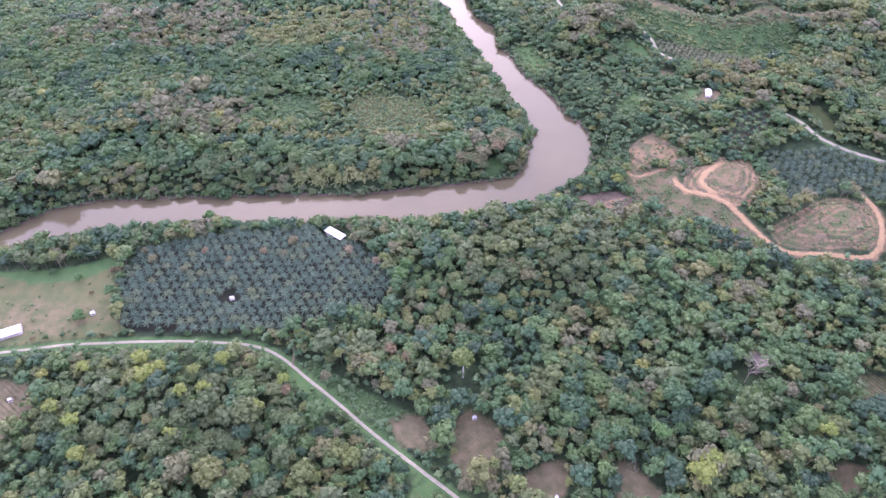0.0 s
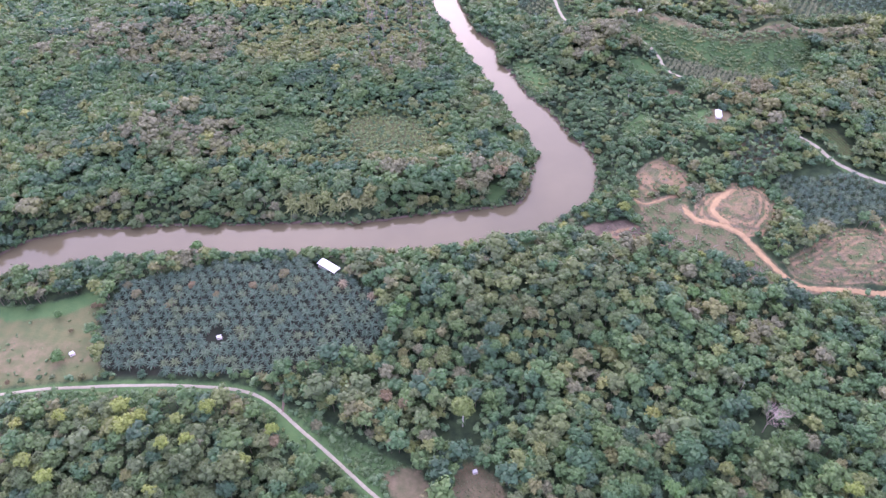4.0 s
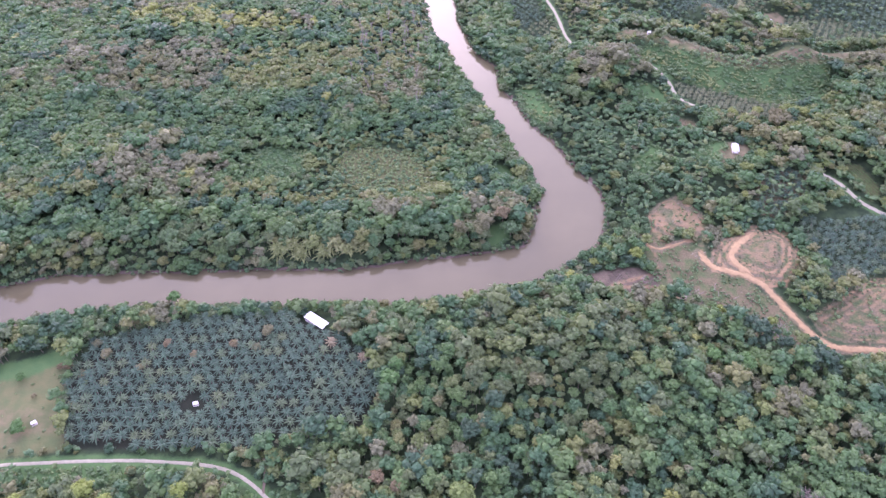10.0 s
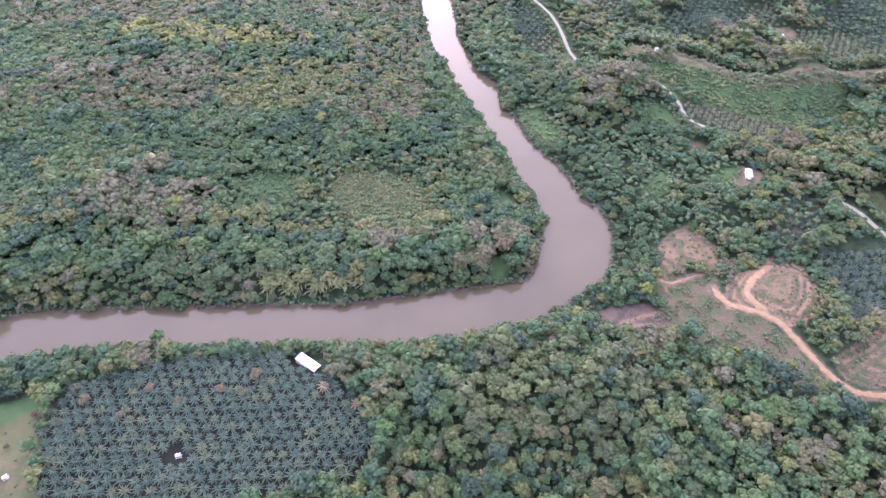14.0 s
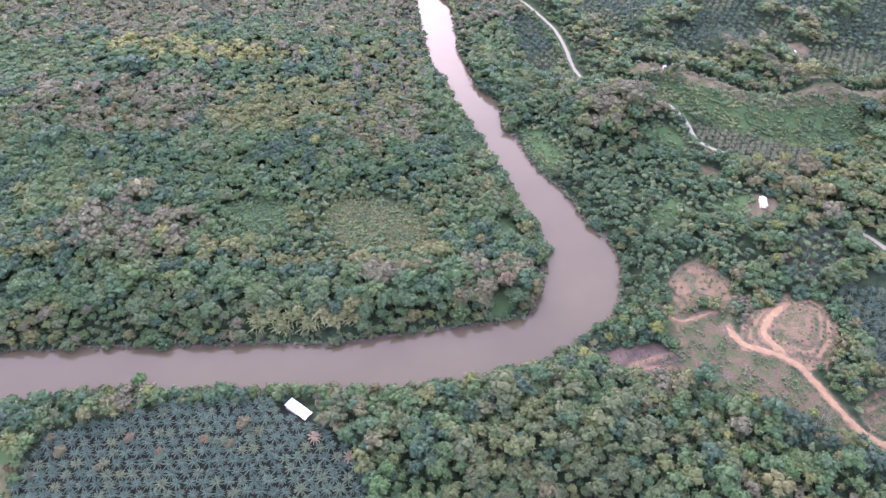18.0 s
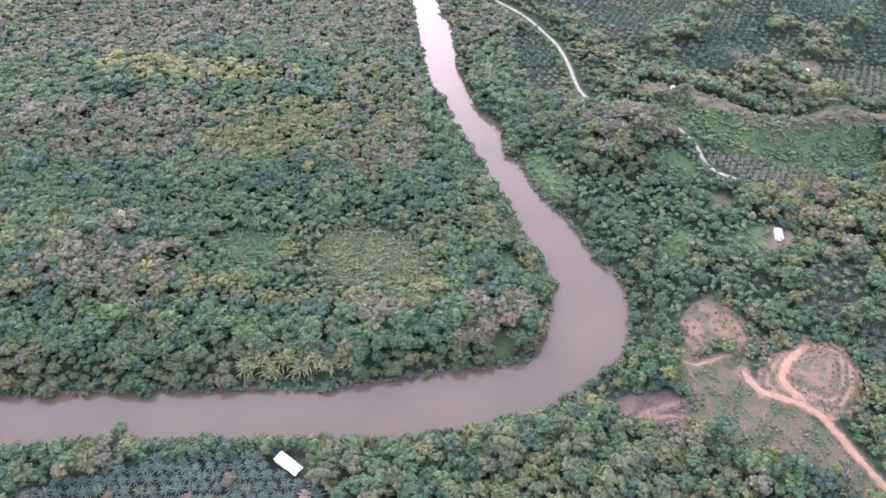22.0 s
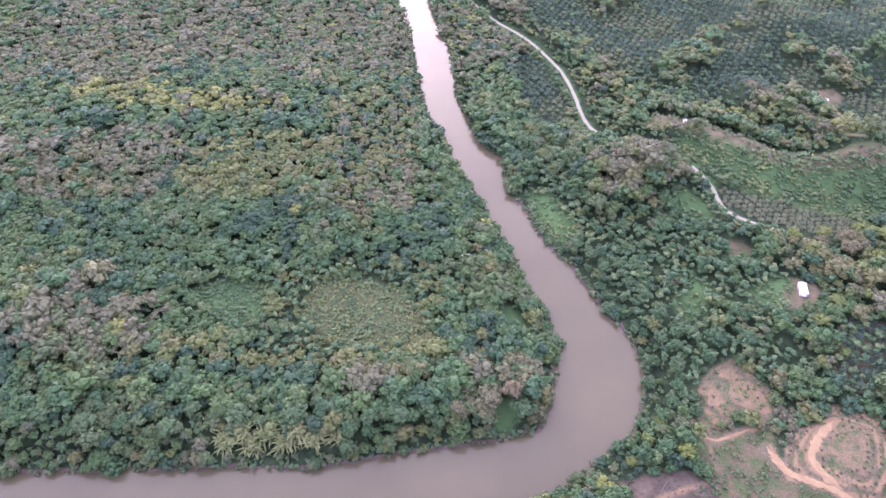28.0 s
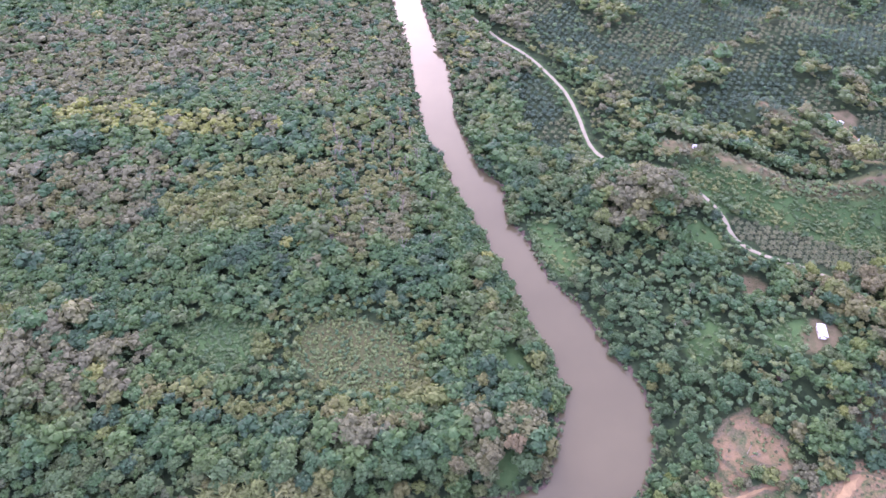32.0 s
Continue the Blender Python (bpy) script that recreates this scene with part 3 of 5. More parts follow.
def crown(seed, lobes, sub, shards, flat=0.75, rough=0.2, tight=0.62, leaf=0.17):
    """A domed crown about one unit in radius: a heart, bosses of branches over it, and a coat of small leaf sprays."""
    rg = np.random.RandomState(seed)
    V, F, n, C, R = [], [], 0, [], []
    v0, f0 = ICO[sub]
    f0 = f0[v0[f0].mean(1)[:, 2] > -0.25]
    used = np.unique(f0)
    back = np.full(len(v0), -1)
    back[used] = np.arange(len(used))
    v0, f0 = v0[used], back[f0]
    lean = rg.uniform(-0.12, 0.12, 2)
    for k in range(lobes + 1):
        if k == 0:
            c, r = np.array([0.0, 0.0, 0.05]), 0.66
        else:
            a, h = rg.uniform(-0.35, 0.35) + k * 2.4, 1 - (k - 0.5) / lobes * 0.95
            out = math.sqrt(1 - h * h) * tight * rg.uniform(0.85, 1.2)
            c = np.array([out * math.cos(a), out * math.sin(a), flat * tight * h * rg.uniform(0.85, 1.15)])
            r = rg.uniform(0.30, 0.50) * (6 / max(lobes, 4)) ** 0.4
        c[:2] += lean * c[2] * 2
        v = v0 * (1 + rough * rg.uniform(-1, 1, (len(v0), 1)))
        V.append(v * r * np.array([1, 1, 0.9]) * 0.84 + c)
        F.append(f0 + n)
        n += len(v0)
        C.append(c), R.append(r)
    C, R = np.array(C[1:]), np.array(R[1:])
    if shards:
        k = rg.choice(lobes, shards, p=R ** 2 / (R ** 2).sum())
        d = rg.normal(size=(shards, 3)) + (0, 0, 0.4)
        d /= np.linalg.norm(d, axis=1)[:, None]
        base = C[k] + d * R[k][:, None] * np.array([1, 1, 0.9]) * rg.uniform(0.92, 1.22, (shards, 1))
        nrm = d + rg.normal(0, 0.42, (shards, 3))
        nrm /= np.linalg.norm(nrm, axis=1)[:, None]
        e = np.cross(nrm, rg.normal(size=(shards, 3)))
        e /= np.linalg.norm(e, axis=1)[:, None]
        g = np.cross(nrm, e)
        w = leaf * rg.uniform(0.65, 1.25, (shards, 1))
        V.append(np.stack([base - e * w - g * w * 0.55, base + e * w - g * w * 0.55, base + g * w], 1).reshape(-1, 3))
        F.append(np.arange(shards * 3).reshape(-1, 3) + n)
    return np.concatenate(V), np.concatenate(F)


def trunk_arrays(sides=5, r0=0.06, r1=0.03, bend=0.0):
    """A tapered, slightly bent trunk of height 1."""
    V, F = [], []
    for k, z in enumerate((0.0, 0.5, 1.0)):
        for s in range(sides):
            a = 6.283 * s / sides
            r = r0 + (r1 - r0) * z
            V.append((r * math.cos(a) + bend * z * z, r * math.sin(a), z))
    for k in range(2):
        for s in range(sides):
            i, j = k * sides + s, k * sides + (s + 1) % sides
            F += [(i, j, j + sides), (i, j + sides, i + sides)]
    return np.array(V), np.array(F)


NEAR_T = [crown(10 + k, 9 + k % 7, 1, 400, leaf=0.11, tight=0.58 + 0.03 * (k % 5), flat=0.8 + 0.12 * (k % 4)) for k in range(20)]
MID_T = [crown(50 + k, 5 + k % 3, 1, 105, leaf=0.165, tight=0.62, flat=0.8 + 0.1 * (k % 4)) for k in range(16)]
FAR_T = [crown(90 + k, 3 + k % 2, 1, 26, leaf=0.25, flat=0.85) for k in range(14)]
SHRUB_T = [crown(130 + k, 1 + k % 2, 1, 10, flat=0.6, leaf=0.32) for k in range(8)]


def stuff(name, rows, templates, mats, label, category, trunks=True, squash=0.78):
    """Many trees or shrubs in one mesh. Rows: x, y, radius, height, tint, turn."""
    rows = np.asarray(rows, float)
    if not len(rows):
        return None
    gz = height(rows[:, :2])
    tv, tf = trunk_arrays(3)
    V, F, I, T, n = [], [], [], [], 0
    for k, (v, f) in enumerate(templates):
        sel = np.arange(len(rows)) % len(templates) == k
        R = rows[sel]
        if not len(R):
            continue
        c, s = np.cos(R[:, 5])[:, None], np.sin(R[:, 5])[:, None]
        rad = R[:, 2][:, None]
        X = (v[:, 0] * c - v[:, 1] * s) * rad + R[:, 0][:, None]
        Y = (v[:, 0] * s + v[:, 1] * c) * rad + R[:, 1][:, None]
        top = gz[sel] + R[:, 3] - 0.62 * R[:, 2]
        Z = v[:, 2] * rad * squash + top[:, None]
        V.append(np.stack([X, Y, Z], 2).reshape(-1, 3))
        F.append((f[None] + (np.arange(len(R)) * len(v))[:, None, None]).reshape(-1, 3) + n)
        I.append(np.zeros(len(R) * len(f)))
        T.append(np.repeat(R[:, 4], len(v)))
        n += len(R) * len(v)
        if trunks:
            hgt = (R[:, 3] - 0.7 * R[:, 2])[:, None] + 0.5
            X = tv[:, 0] * rad * 0.7 + R[:, 0][:, None]
            Y = tv[:, 1] * rad * 0.7 + R[:, 1][:, None]
            Z = tv[:, 2] * hgt + gz[sel][:, None] - 0.5
            V.append(np.stack([X, Y, Z], 2).reshape(-1, 3))
            F.append((tf[None] + (np.arange(len(R)) * len(tv))[:, None, None]).reshape(-1, 3) + n)
            I.append(np.ones(len(R) * len(tf)))
            T.append(np.zeros(len(R) * len(tv)))
            n += len(R) * len(tv)
    me = mesh_from(name, np.concatenate(V), np.concatenate(F), mats, np.concatenate(I), np.concatenate(T))
    return tagged(new(name, me), label, category, kind="stuff")


TRUNK_ME = mesh_from("trunk", *trunk_arrays(6, 0.05, 0.028, 0.03), bark_mat, smooth=True)
CROWN_ME = [mesh_from("crown", v, f, leaf_mat) for v, f in NEAR_T]
LUSH_ME = [mesh_from("crown", v, f, bright_mat) for v, f in NEAR_T]


def tree(name, x, y, r, h, turn, crown_me, label, category="tree", group="", trunk_me=None, gz=None, squash=0.84, tint=None):
    """One tree: an empty at its foot, with its trunk and crown."""
    z = ground_at(x, y) if gz is None else gz
    root = tagged(new(name), label, category, group)
    root.empty_display_size = 0.5
    root.matrix_world = pose(x, y, z, 0, 0, math.degrees(turn))
    t = new("trunk", trunk_me or TRUNK_ME)
    t.parent = root
    t.matrix_basis = Matrix.Translation((0, 0, -0.4)) @ Matrix.Diagonal((r * 0.85, r * 0.85, h - 0.6 * r + 0.4, 1))
    c = new("crown", crown_me)
    c.parent = root
    if tint is not None:
        c.color = (tint, tint, tint, 1)
    c.matrix_basis = Matrix.Translation((0, 0, h - 0.62 * r)) @ Matrix.Diagonal((r, r, r * squash, 1))
    return root


# ---------------------------------------------------------------- where things grow
rng = np.random.RandomState(7)


def lattice(x0, x1, y0, y1, step, jitter):
    xs, ys = np.arange(x0, x1, step), np.arange(y0, y1, step * 0.866)
    X, Y = np.meshgrid(xs, ys)
    X = X + (np.arange(len(ys)) % 2)[:, None] * step / 2
    P = np.stack([X.ravel(), Y.ravel()], 1)
    return P + rng.uniform(-jitter, jitter, P.shape) * step


def in_view(P, margin=12):
    """The stretch of land that the flight passes over and looks across."""
    half = np.minimum(305 + (P[:, 1] - 205) * 0.432, 660) + margin
    return (np.abs(P[:, 0]) < half) & (P[:, 1] > 185) & (P[:, 1] < 1318)


def planted(P):
    """Where the far hills carry palms rather than trees."""
    return (poly_dist(P, FARMLAND) > 0) & (wob(P, 170, 11) + 0.5 * wob(P, 50, 2) > -0.42)


def in_poly_points(poly, step):
    a, b = np.min(poly, 0), np.max(poly, 0)
    Q = lattice(a[0], b[0], a[1], b[1], step, 0.45)
    return Q[poly_dist(Q, poly) > 0.5]


OPEN = [PALMS, MEADOW, STRIP, VERGE_A, VERGE_B, VERGE_C, VERGE_D, BARE_LEFT, G1, G2, G3, G4, G5, G6, HILL_A, HILL_B, PATCH, BURNT, SCRUB,
        PAD, GLADE_A, GLADE_B, GLADE_C, GLADE_D, GLADE_G, GLADE_H, SLOPE, YOUNG, SLOPE_PALM, PLOT, PALMS_R, CROP, EARTH_R, GLADE_E, GLADE_F, PALMS_L]

# stretches of wood with a look of their own: centre, reach, growth (1 old, 0 young), tint; far grey tints put haze into
# the leaf colour
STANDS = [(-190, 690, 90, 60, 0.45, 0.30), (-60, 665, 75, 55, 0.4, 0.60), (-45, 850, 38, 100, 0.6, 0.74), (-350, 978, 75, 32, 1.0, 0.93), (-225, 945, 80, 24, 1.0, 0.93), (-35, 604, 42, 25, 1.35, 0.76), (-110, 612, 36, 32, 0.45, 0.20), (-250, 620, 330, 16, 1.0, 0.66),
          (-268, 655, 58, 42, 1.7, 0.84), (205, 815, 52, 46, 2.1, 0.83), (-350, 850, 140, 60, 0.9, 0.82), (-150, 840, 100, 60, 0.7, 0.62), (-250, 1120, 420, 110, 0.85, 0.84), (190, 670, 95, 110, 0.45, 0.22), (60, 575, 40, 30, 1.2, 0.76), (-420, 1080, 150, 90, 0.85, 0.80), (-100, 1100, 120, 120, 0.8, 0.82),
          # The (68, 369) gully is dark shrub green with its shade in the tint.
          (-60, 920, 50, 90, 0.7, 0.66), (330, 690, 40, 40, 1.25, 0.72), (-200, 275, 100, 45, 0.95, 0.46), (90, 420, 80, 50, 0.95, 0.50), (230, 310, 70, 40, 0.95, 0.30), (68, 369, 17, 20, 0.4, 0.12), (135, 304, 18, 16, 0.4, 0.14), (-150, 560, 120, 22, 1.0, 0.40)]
P = lattice(-690, 690, 185, 1320, 6.4, 0.42)
P = P[in_view(P)]
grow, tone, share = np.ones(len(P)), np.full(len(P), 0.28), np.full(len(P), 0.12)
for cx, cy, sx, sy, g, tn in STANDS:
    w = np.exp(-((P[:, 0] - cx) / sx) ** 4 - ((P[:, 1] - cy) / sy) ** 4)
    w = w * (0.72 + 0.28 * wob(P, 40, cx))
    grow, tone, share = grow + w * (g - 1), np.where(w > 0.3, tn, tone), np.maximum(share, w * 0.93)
keep = poly_dist(P, RIVER) < -1.5
for q in OPEN:
    keep &= poly_dist(P, q) < (-4.0 if q in (GLADE_B, GLADE_C, GLADE_D, GLADE_F, VERGE_B) else 1.0)
keep &= (line_dist(P, ROAD) > 6.0) & (line_dist(P, ROAD_R) > 7.0) & (line_dist(P, RED_ROAD) > 7)
keep &= (line_dist(P, RIDGE_A) > 14) & (line_dist(P, RIDGE_B) > 10) & ~planted(P)
keep &= rng.uniform(size=len(P)) < (0.9 + 0.1 * wob(P, 55, 2)) * np.where(P[:, 1] > 900, 0.95, 1.0)
keep &= ~((P[:, 0] > 110) & (P[:, 0] < 300) & (P[:, 1] > 560) & (P[:, 1] < 765) & (rng.uniform(size=len(P)) < 0.4 + 0.25 * wob(P, 50, 3)))
P, grow, tone, share = P[keep], grow[keep], tone[keep], share[keep]
rad = np.clip(np.exp(rng.normal(1.56, 0.38, len(P))) * (0.45 + 0.55 * grow), 2.3, 9.5)
hgt = (7.0 + rad * 1.15 + np.where(P[:, 1] < 540, 1.7, 1.0) * rng.uniform(-2.0, 2.6, len(P)) + 2.5 * wob(P, 120, 9)) * (0.25 + 0.75 * np.clip(grow, 0, 1.2))
far_wood = (P[:, 1] > 600) & (P[:, 0] < 100)
hgt = np.where(far_wood, hgt * 0.72 + 3.6 * (0.3 + 0.7 * np.clip(grow, 0, 1.2)), hgt)
edge = -poly_dist(P, RIVER)
hgt *= 0.5 + 0.5 * sstep(edge, 2, 20)
for q, reach in ((GLADE_A, 34), (GLADE_B, 15), (GLADE_C, 15), (GLADE_D, 15), (PATCH, 15), (PAD, 15), (HILL_A, 15), (BURNT, 15)):
    hgt *= 0.38 + 0.62 * sstep(-poly_dist(P, q), 1, reach)
for line, reach in ((ROAD_R[1:8], 34), (ROAD_R[8:17], 30), (ROAD_R[-5:], 26), (ROAD, 24), (RED_ROAD, 20), (TRACK_R, 30)):
    k = 0.3 + 0.7 * sstep(line_dist(P, line), 5, reach)
    hgt, rad = hgt * k, np.maximum(2.0, rad * (0.5 + 0.5 * k))
tin = (0.47 + 0.36 * wob(P, 130, 3) + 0.26 * wob(P, 43, 8) + 0.14 * wob(P, 19, 4) + rng.normal(0, 1, len(P)) * np.where(P[:, 1] < 540, 0.15, 0.10))
tin = np.where(P[:, 1] < 540, tin - 0.08, tin)
tin = np.where((P[:, 1] > 560) & (P[:, 0] < 110), 0.30 + 0.62 * (tin - 0.47), tin)
tin = np.clip(tin, 0, 0.84)
tin = np.where(rng.uniform(size=len(P)) < 0.06, rng.uniform(0, 1, len(P)) ** 1.6, tin)
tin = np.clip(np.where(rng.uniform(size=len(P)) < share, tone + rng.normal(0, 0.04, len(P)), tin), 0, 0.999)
rad = rad * np.where(P[:, 1] > 560, np.where(P[:, 0] > 100, 1.0, 1.1), 0.92)
big = (rng.uniform(size=len(P)) < np.where(P[:, 1] < 560, 0.08, 0.03)) & (grow > 0.8) & (edge > 12)
rad, hgt = np.where(big, rad * 1.45, rad), np.where(big, hgt * 1.3, hgt)
turn = rng.uniform(0, 6.283, len(P))
# big round tree and other marked trees keep some room
MARKED = [(-142, 541, 15), (-124, 541, 15), (-106, 541, 15), (-88, 542, 15), (-70, 542, 15), (-99, 464, 22), (296, 655, 15), (-180, 390, 8), (249, 450, 12), (20, 268, 8), (13, 300, 14), (225, 288, 13), (-10, 244, 7), (166, 214, 9), (146, 242, 8), (-36, 396, 8), (224, 404, 9), (-224, 300, 9), (-42, 322, 7), (255, 238, 6), *((x, y, 9) for x, y in ((374, 723), (356, 714), (389, 716), (331, 682), (369, 686), (351, 697), (313, 720), (364, 704), (171, 527), (150, 538))),
          (303, 695, 7), (312, 701, 6), (294, 621, 6), (313, 638, 6), (13, 300, 24), (222, 289, 19)]
free = np.ones(len(P), bool)
for mx, my, mr in MARKED:
    free &= np.hypot(P[:, 0] - mx, P[:, 1] - my) > mr * 0.75
P, rad, hgt, tin, turn, edge = P[free], rad[free], hgt[free], tin[free], turn[free], edge[free]
rest = np.ones(len(P), bool)
GROUPS = [
    ("hillside_tree", "trees on the near hill", (P[:, 0] > -35) & (P[:, 0] < 190) & (P[:, 1] > 345) & (P[:, 1] < 505) & (P[:, 0] < 135), "mixed green broadleaf tree in the dense wood on the low hill"),
    ("roadside_tree", "trees below the road", (P[:, 0] > -300) & (P[:, 0] < -60) & (P[:, 1] > 215) & (P[:, 1] < 335) & (line_dist(P, ROAD) < 110), "dense yellow-green broadleaf tree in the wood below the gravel road"),
    ("woodland_tree", "trees of the front wood", (P[:, 0] > 60) & (P[:, 0] < 290) & (P[:, 1] > 235) & (P[:, 1] < 345), "green and olive broadleaf tree in the front wood"),
    ("riverbank_tree", "trees on the far river bank", (edge < 48) & (P[:, 1] > 520) & (P[:, 1] < 640) & (P[:, 0] < 100) & (P[:, 0] > -330), "dark green broadleaf tree on the far bank of the river"),
    ("waterside_tree", "trees by the river bend", (edge < 60) & (P[:, 0] > 90) & (P[:, 1] > 560) & (P[:, 1] < 900), "green broadleaf tree on the bank beside the river bend"),
]
for kind_name, gname, mask, label in GROUPS:
    idx = np.nonzero(mask & rest)[0][:300]
    gzs = height(P[idx])
    for i, gz in zip(idx, gzs):
        tree(kind_name, P[i, 0], P[i, 1], rad[i], hgt[i], turn[i], (LUSH_ME if (kind_name == "waterside_tree" and i % 5 < 3) or (kind_name == "riverbank_tree" and i % 3 == 0) else CROWN_ME)[i % len(CROWN_ME)], label, "tree", gname, gz=gz, tint=float(tin[i]))
    rest[idx] = False
rows = np.column_stack([P, rad, hgt, tin, turn])
yy = P[:, 1]
stuff("forest_near", rows[rest & (yy < 560)], MID_T, [leaf_mat, bark_mat], "dense mixed tropical forest of green and olive crowns", "forest")
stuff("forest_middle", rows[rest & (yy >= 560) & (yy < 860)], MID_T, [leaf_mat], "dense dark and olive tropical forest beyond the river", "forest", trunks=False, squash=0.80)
stuff("forest_far", rows[rest & (yy >= 860)], FAR_T, [leaf_mat], "far tropical forest, its leaves tinted grey for haze", "forest", trunks=False, squash=0.76)

# undergrowth
P = lattice(-660, 660, 190, 1300, 6.4, 0.45)
P = P[in_view(P, 8)]
d = -poly_dist(P, RIVER)
lush = np.zeros(len(P), bool)
for q in (GLADE_A, GLADE_E, VERGE_D):
    lush |= poly_dist(P, q) > 0
lush |= (d > 0.8) & (d < 16) | (line_dist(P, RIDGE_A) < 14) | (line_dist(P, RIDGE_B) < 12)
bare = np.zeros(len(P), bool)
for q in (PALMS, MEADOW, STRIP, BARE_LEFT, G1, G2, G3, G4, G5, G6, HILL_A, HILL_B, PATCH, BURNT, PAD, SCRUB, YOUNG, PLOT, CROP, EARTH_R, VERGE_A, VERGE_C, PALMS_R):
    bare |= poly_dist(P, q) > -1.5
for q in (GLADE_B, GLADE_C, GLADE_D, GLADE_F, GLADE_G, GLADE_H, PALMS_L, VERGE_B, SLOPE):
    bare |= poly_dist(P, q) > 5 + 3 * wob(P, 14, 7)
keep = (d > 0.8) & ~bare & (line_dist(P, RIDGE_A) > 9) & (line_dist(P, RIDGE_B) > 8) & (np.hypot(P[:, 0] + 99, P[:, 1] - 464) > 15) & (np.hypot(P[:, 0] - 296, P[:, 1] - 655) > 12) & (line_dist(P, ROAD) > 3.6) & (line_dist(P, ROAD_R) > 4.5) & (line_dist(P, RED_ROAD) > 6) & (line_dist(P, RED_PATH) > 3.5) & (line_dist(P, BENCH_A) > 3)
keep &= (rng.uniform(size=len(P)) < np.where(lush, 0.85, np.where(P[:, 1] > 860, 0.14, np.where(P[:, 1] > 560, np.where(P[:, 0] > 100, 0.9, 0.6), 0.55))))
P = P[keep]
r = np.where(lush[keep], rng.uniform(1.3, 3.0, len(P)), rng.uniform(2.4, 4.6, len(P)))
stuff("undergrowth", np.column_stack([P, r, r * np.where(lush[keep], rng.uniform(0.9, 1.6, len(P)), rng.uniform(1.5, 2.9, len(P))), rng.uniform(0, 0.68, len(P)), rng.uniform(0, 6.28, len(P))]), SHRUB_T,
      [shrub_mat], "lush green shrubs and creepers between the trees", "undergrowth", trunks=False)

# low bushes of the glades and slopes
P = np.concatenate([in_poly_points(q, 3.4) for q in (GLADE_A, GLADE_B, GLADE_C, GLADE_D, GLADE_E, GLADE_F, SLOPE, SCRUB, VERGE_B, VERGE_A, PATCH, HILL_B, MEADOW)])
keep = (line_dist(P, RED_ROAD) > 5.5) & (line_dist(P, RED_PATH) > 3.5) & (line_dist(P, ROAD) > 4) & (line_dist(P, ROAD_R) > 4)
keep &= (poly_dist(P, SCRUB) < 0) | (wob(P, 30, 3) > -0.1)
for q, share in ((PATCH, 0.2), (HILL_B, 0.22), (MEADOW, 0.07), (SLOPE, 0.85)):
    keep &= (poly_dist(P, q) < 0) | (rng.uniform(size=len(P)) < share + 0.2 * wob(P, 26, 5))
keep &= np.min([np.hypot(P[:, 0] - x, P[:, 1] - y) for x, y in ((-294, 377), (249, 450), (-327, 293), (-372, 345), (-360, 350), (-385, 340))], 0) > 5
for q in (GLADE_B, GLADE_C, GLADE_D, GLADE_F):
    keep &= (poly_dist(P, q) < 4) | (rng.uniform(size=len(P)) < 0.34 + 0.3 * wob(P, 22, 4))
P = P[keep]
small = np.max([poly_dist(P, q) for q in (PATCH, HILL_B, MEADOW, SCRUB)], 0) > 0
r = rng.uniform(1.0, 2.6, len(P)) * (1 + 0.4 * wob(P, 25, 6)) * np.where(small, 0.72, 1.0) * np.where(P[:, 1] > 730, 1.35, 1.0)
stuff("glade_bushes", np.column_stack([P, r, r * rng.uniform(0.9, 1.5, len(P)), np.where(P[:, 1] > 730, 0.58 + 0.25 * wob(P, 33, 9) + rng.normal(0, 0.1, len(P)), np.where((P[:, 0] < 0) & (P[:, 0] > -130) & (P[:, 1] > 560), 0.76, 0.5)) + 0.14 * wob(P, 60, 2), rng.uniform(0, 6.28, len(P))]), SHRUB_T,
      [shrub_mat], "low yellow-green bushes in open glades", "bushes", trunks=False)

# overhanging bushes along the water's edge
edge_rows = []
for line in (BANK_FAR[3:29], BANK_NEAR[3:33]):
    L = np.array(line, float)
    q = np.concatenate([[0], np.cumsum(np.hypot(*np.diff(L, axis=0).T))])
    t = np.arange(0, q[-1], 1.9)
    edge_rows.append(np.stack([np.interp(t, q, L[:, 0]), np.interp(t, q, L[:, 1])], 1) + rng.uniform(-3.2, 3.2, (len(t), 2)))
P = np.concatenate(edge_rows)
P = P[poly_dist(P, RIVER) < 1.0]
r = rng.uniform(1.2, 3.1, len(P))
stuff("bank_bushes", np.column_stack([P, r, 0.6 + r * rng.uniform(0.9, 1.7, len(P)), rng.uniform(0, 1, len(P)), rng.uniform(0, 6.28, len(P))]), SHRUB_T,
      [bright_mat], "dense green bushes hanging over the river's edge", "bushes", trunks=False)

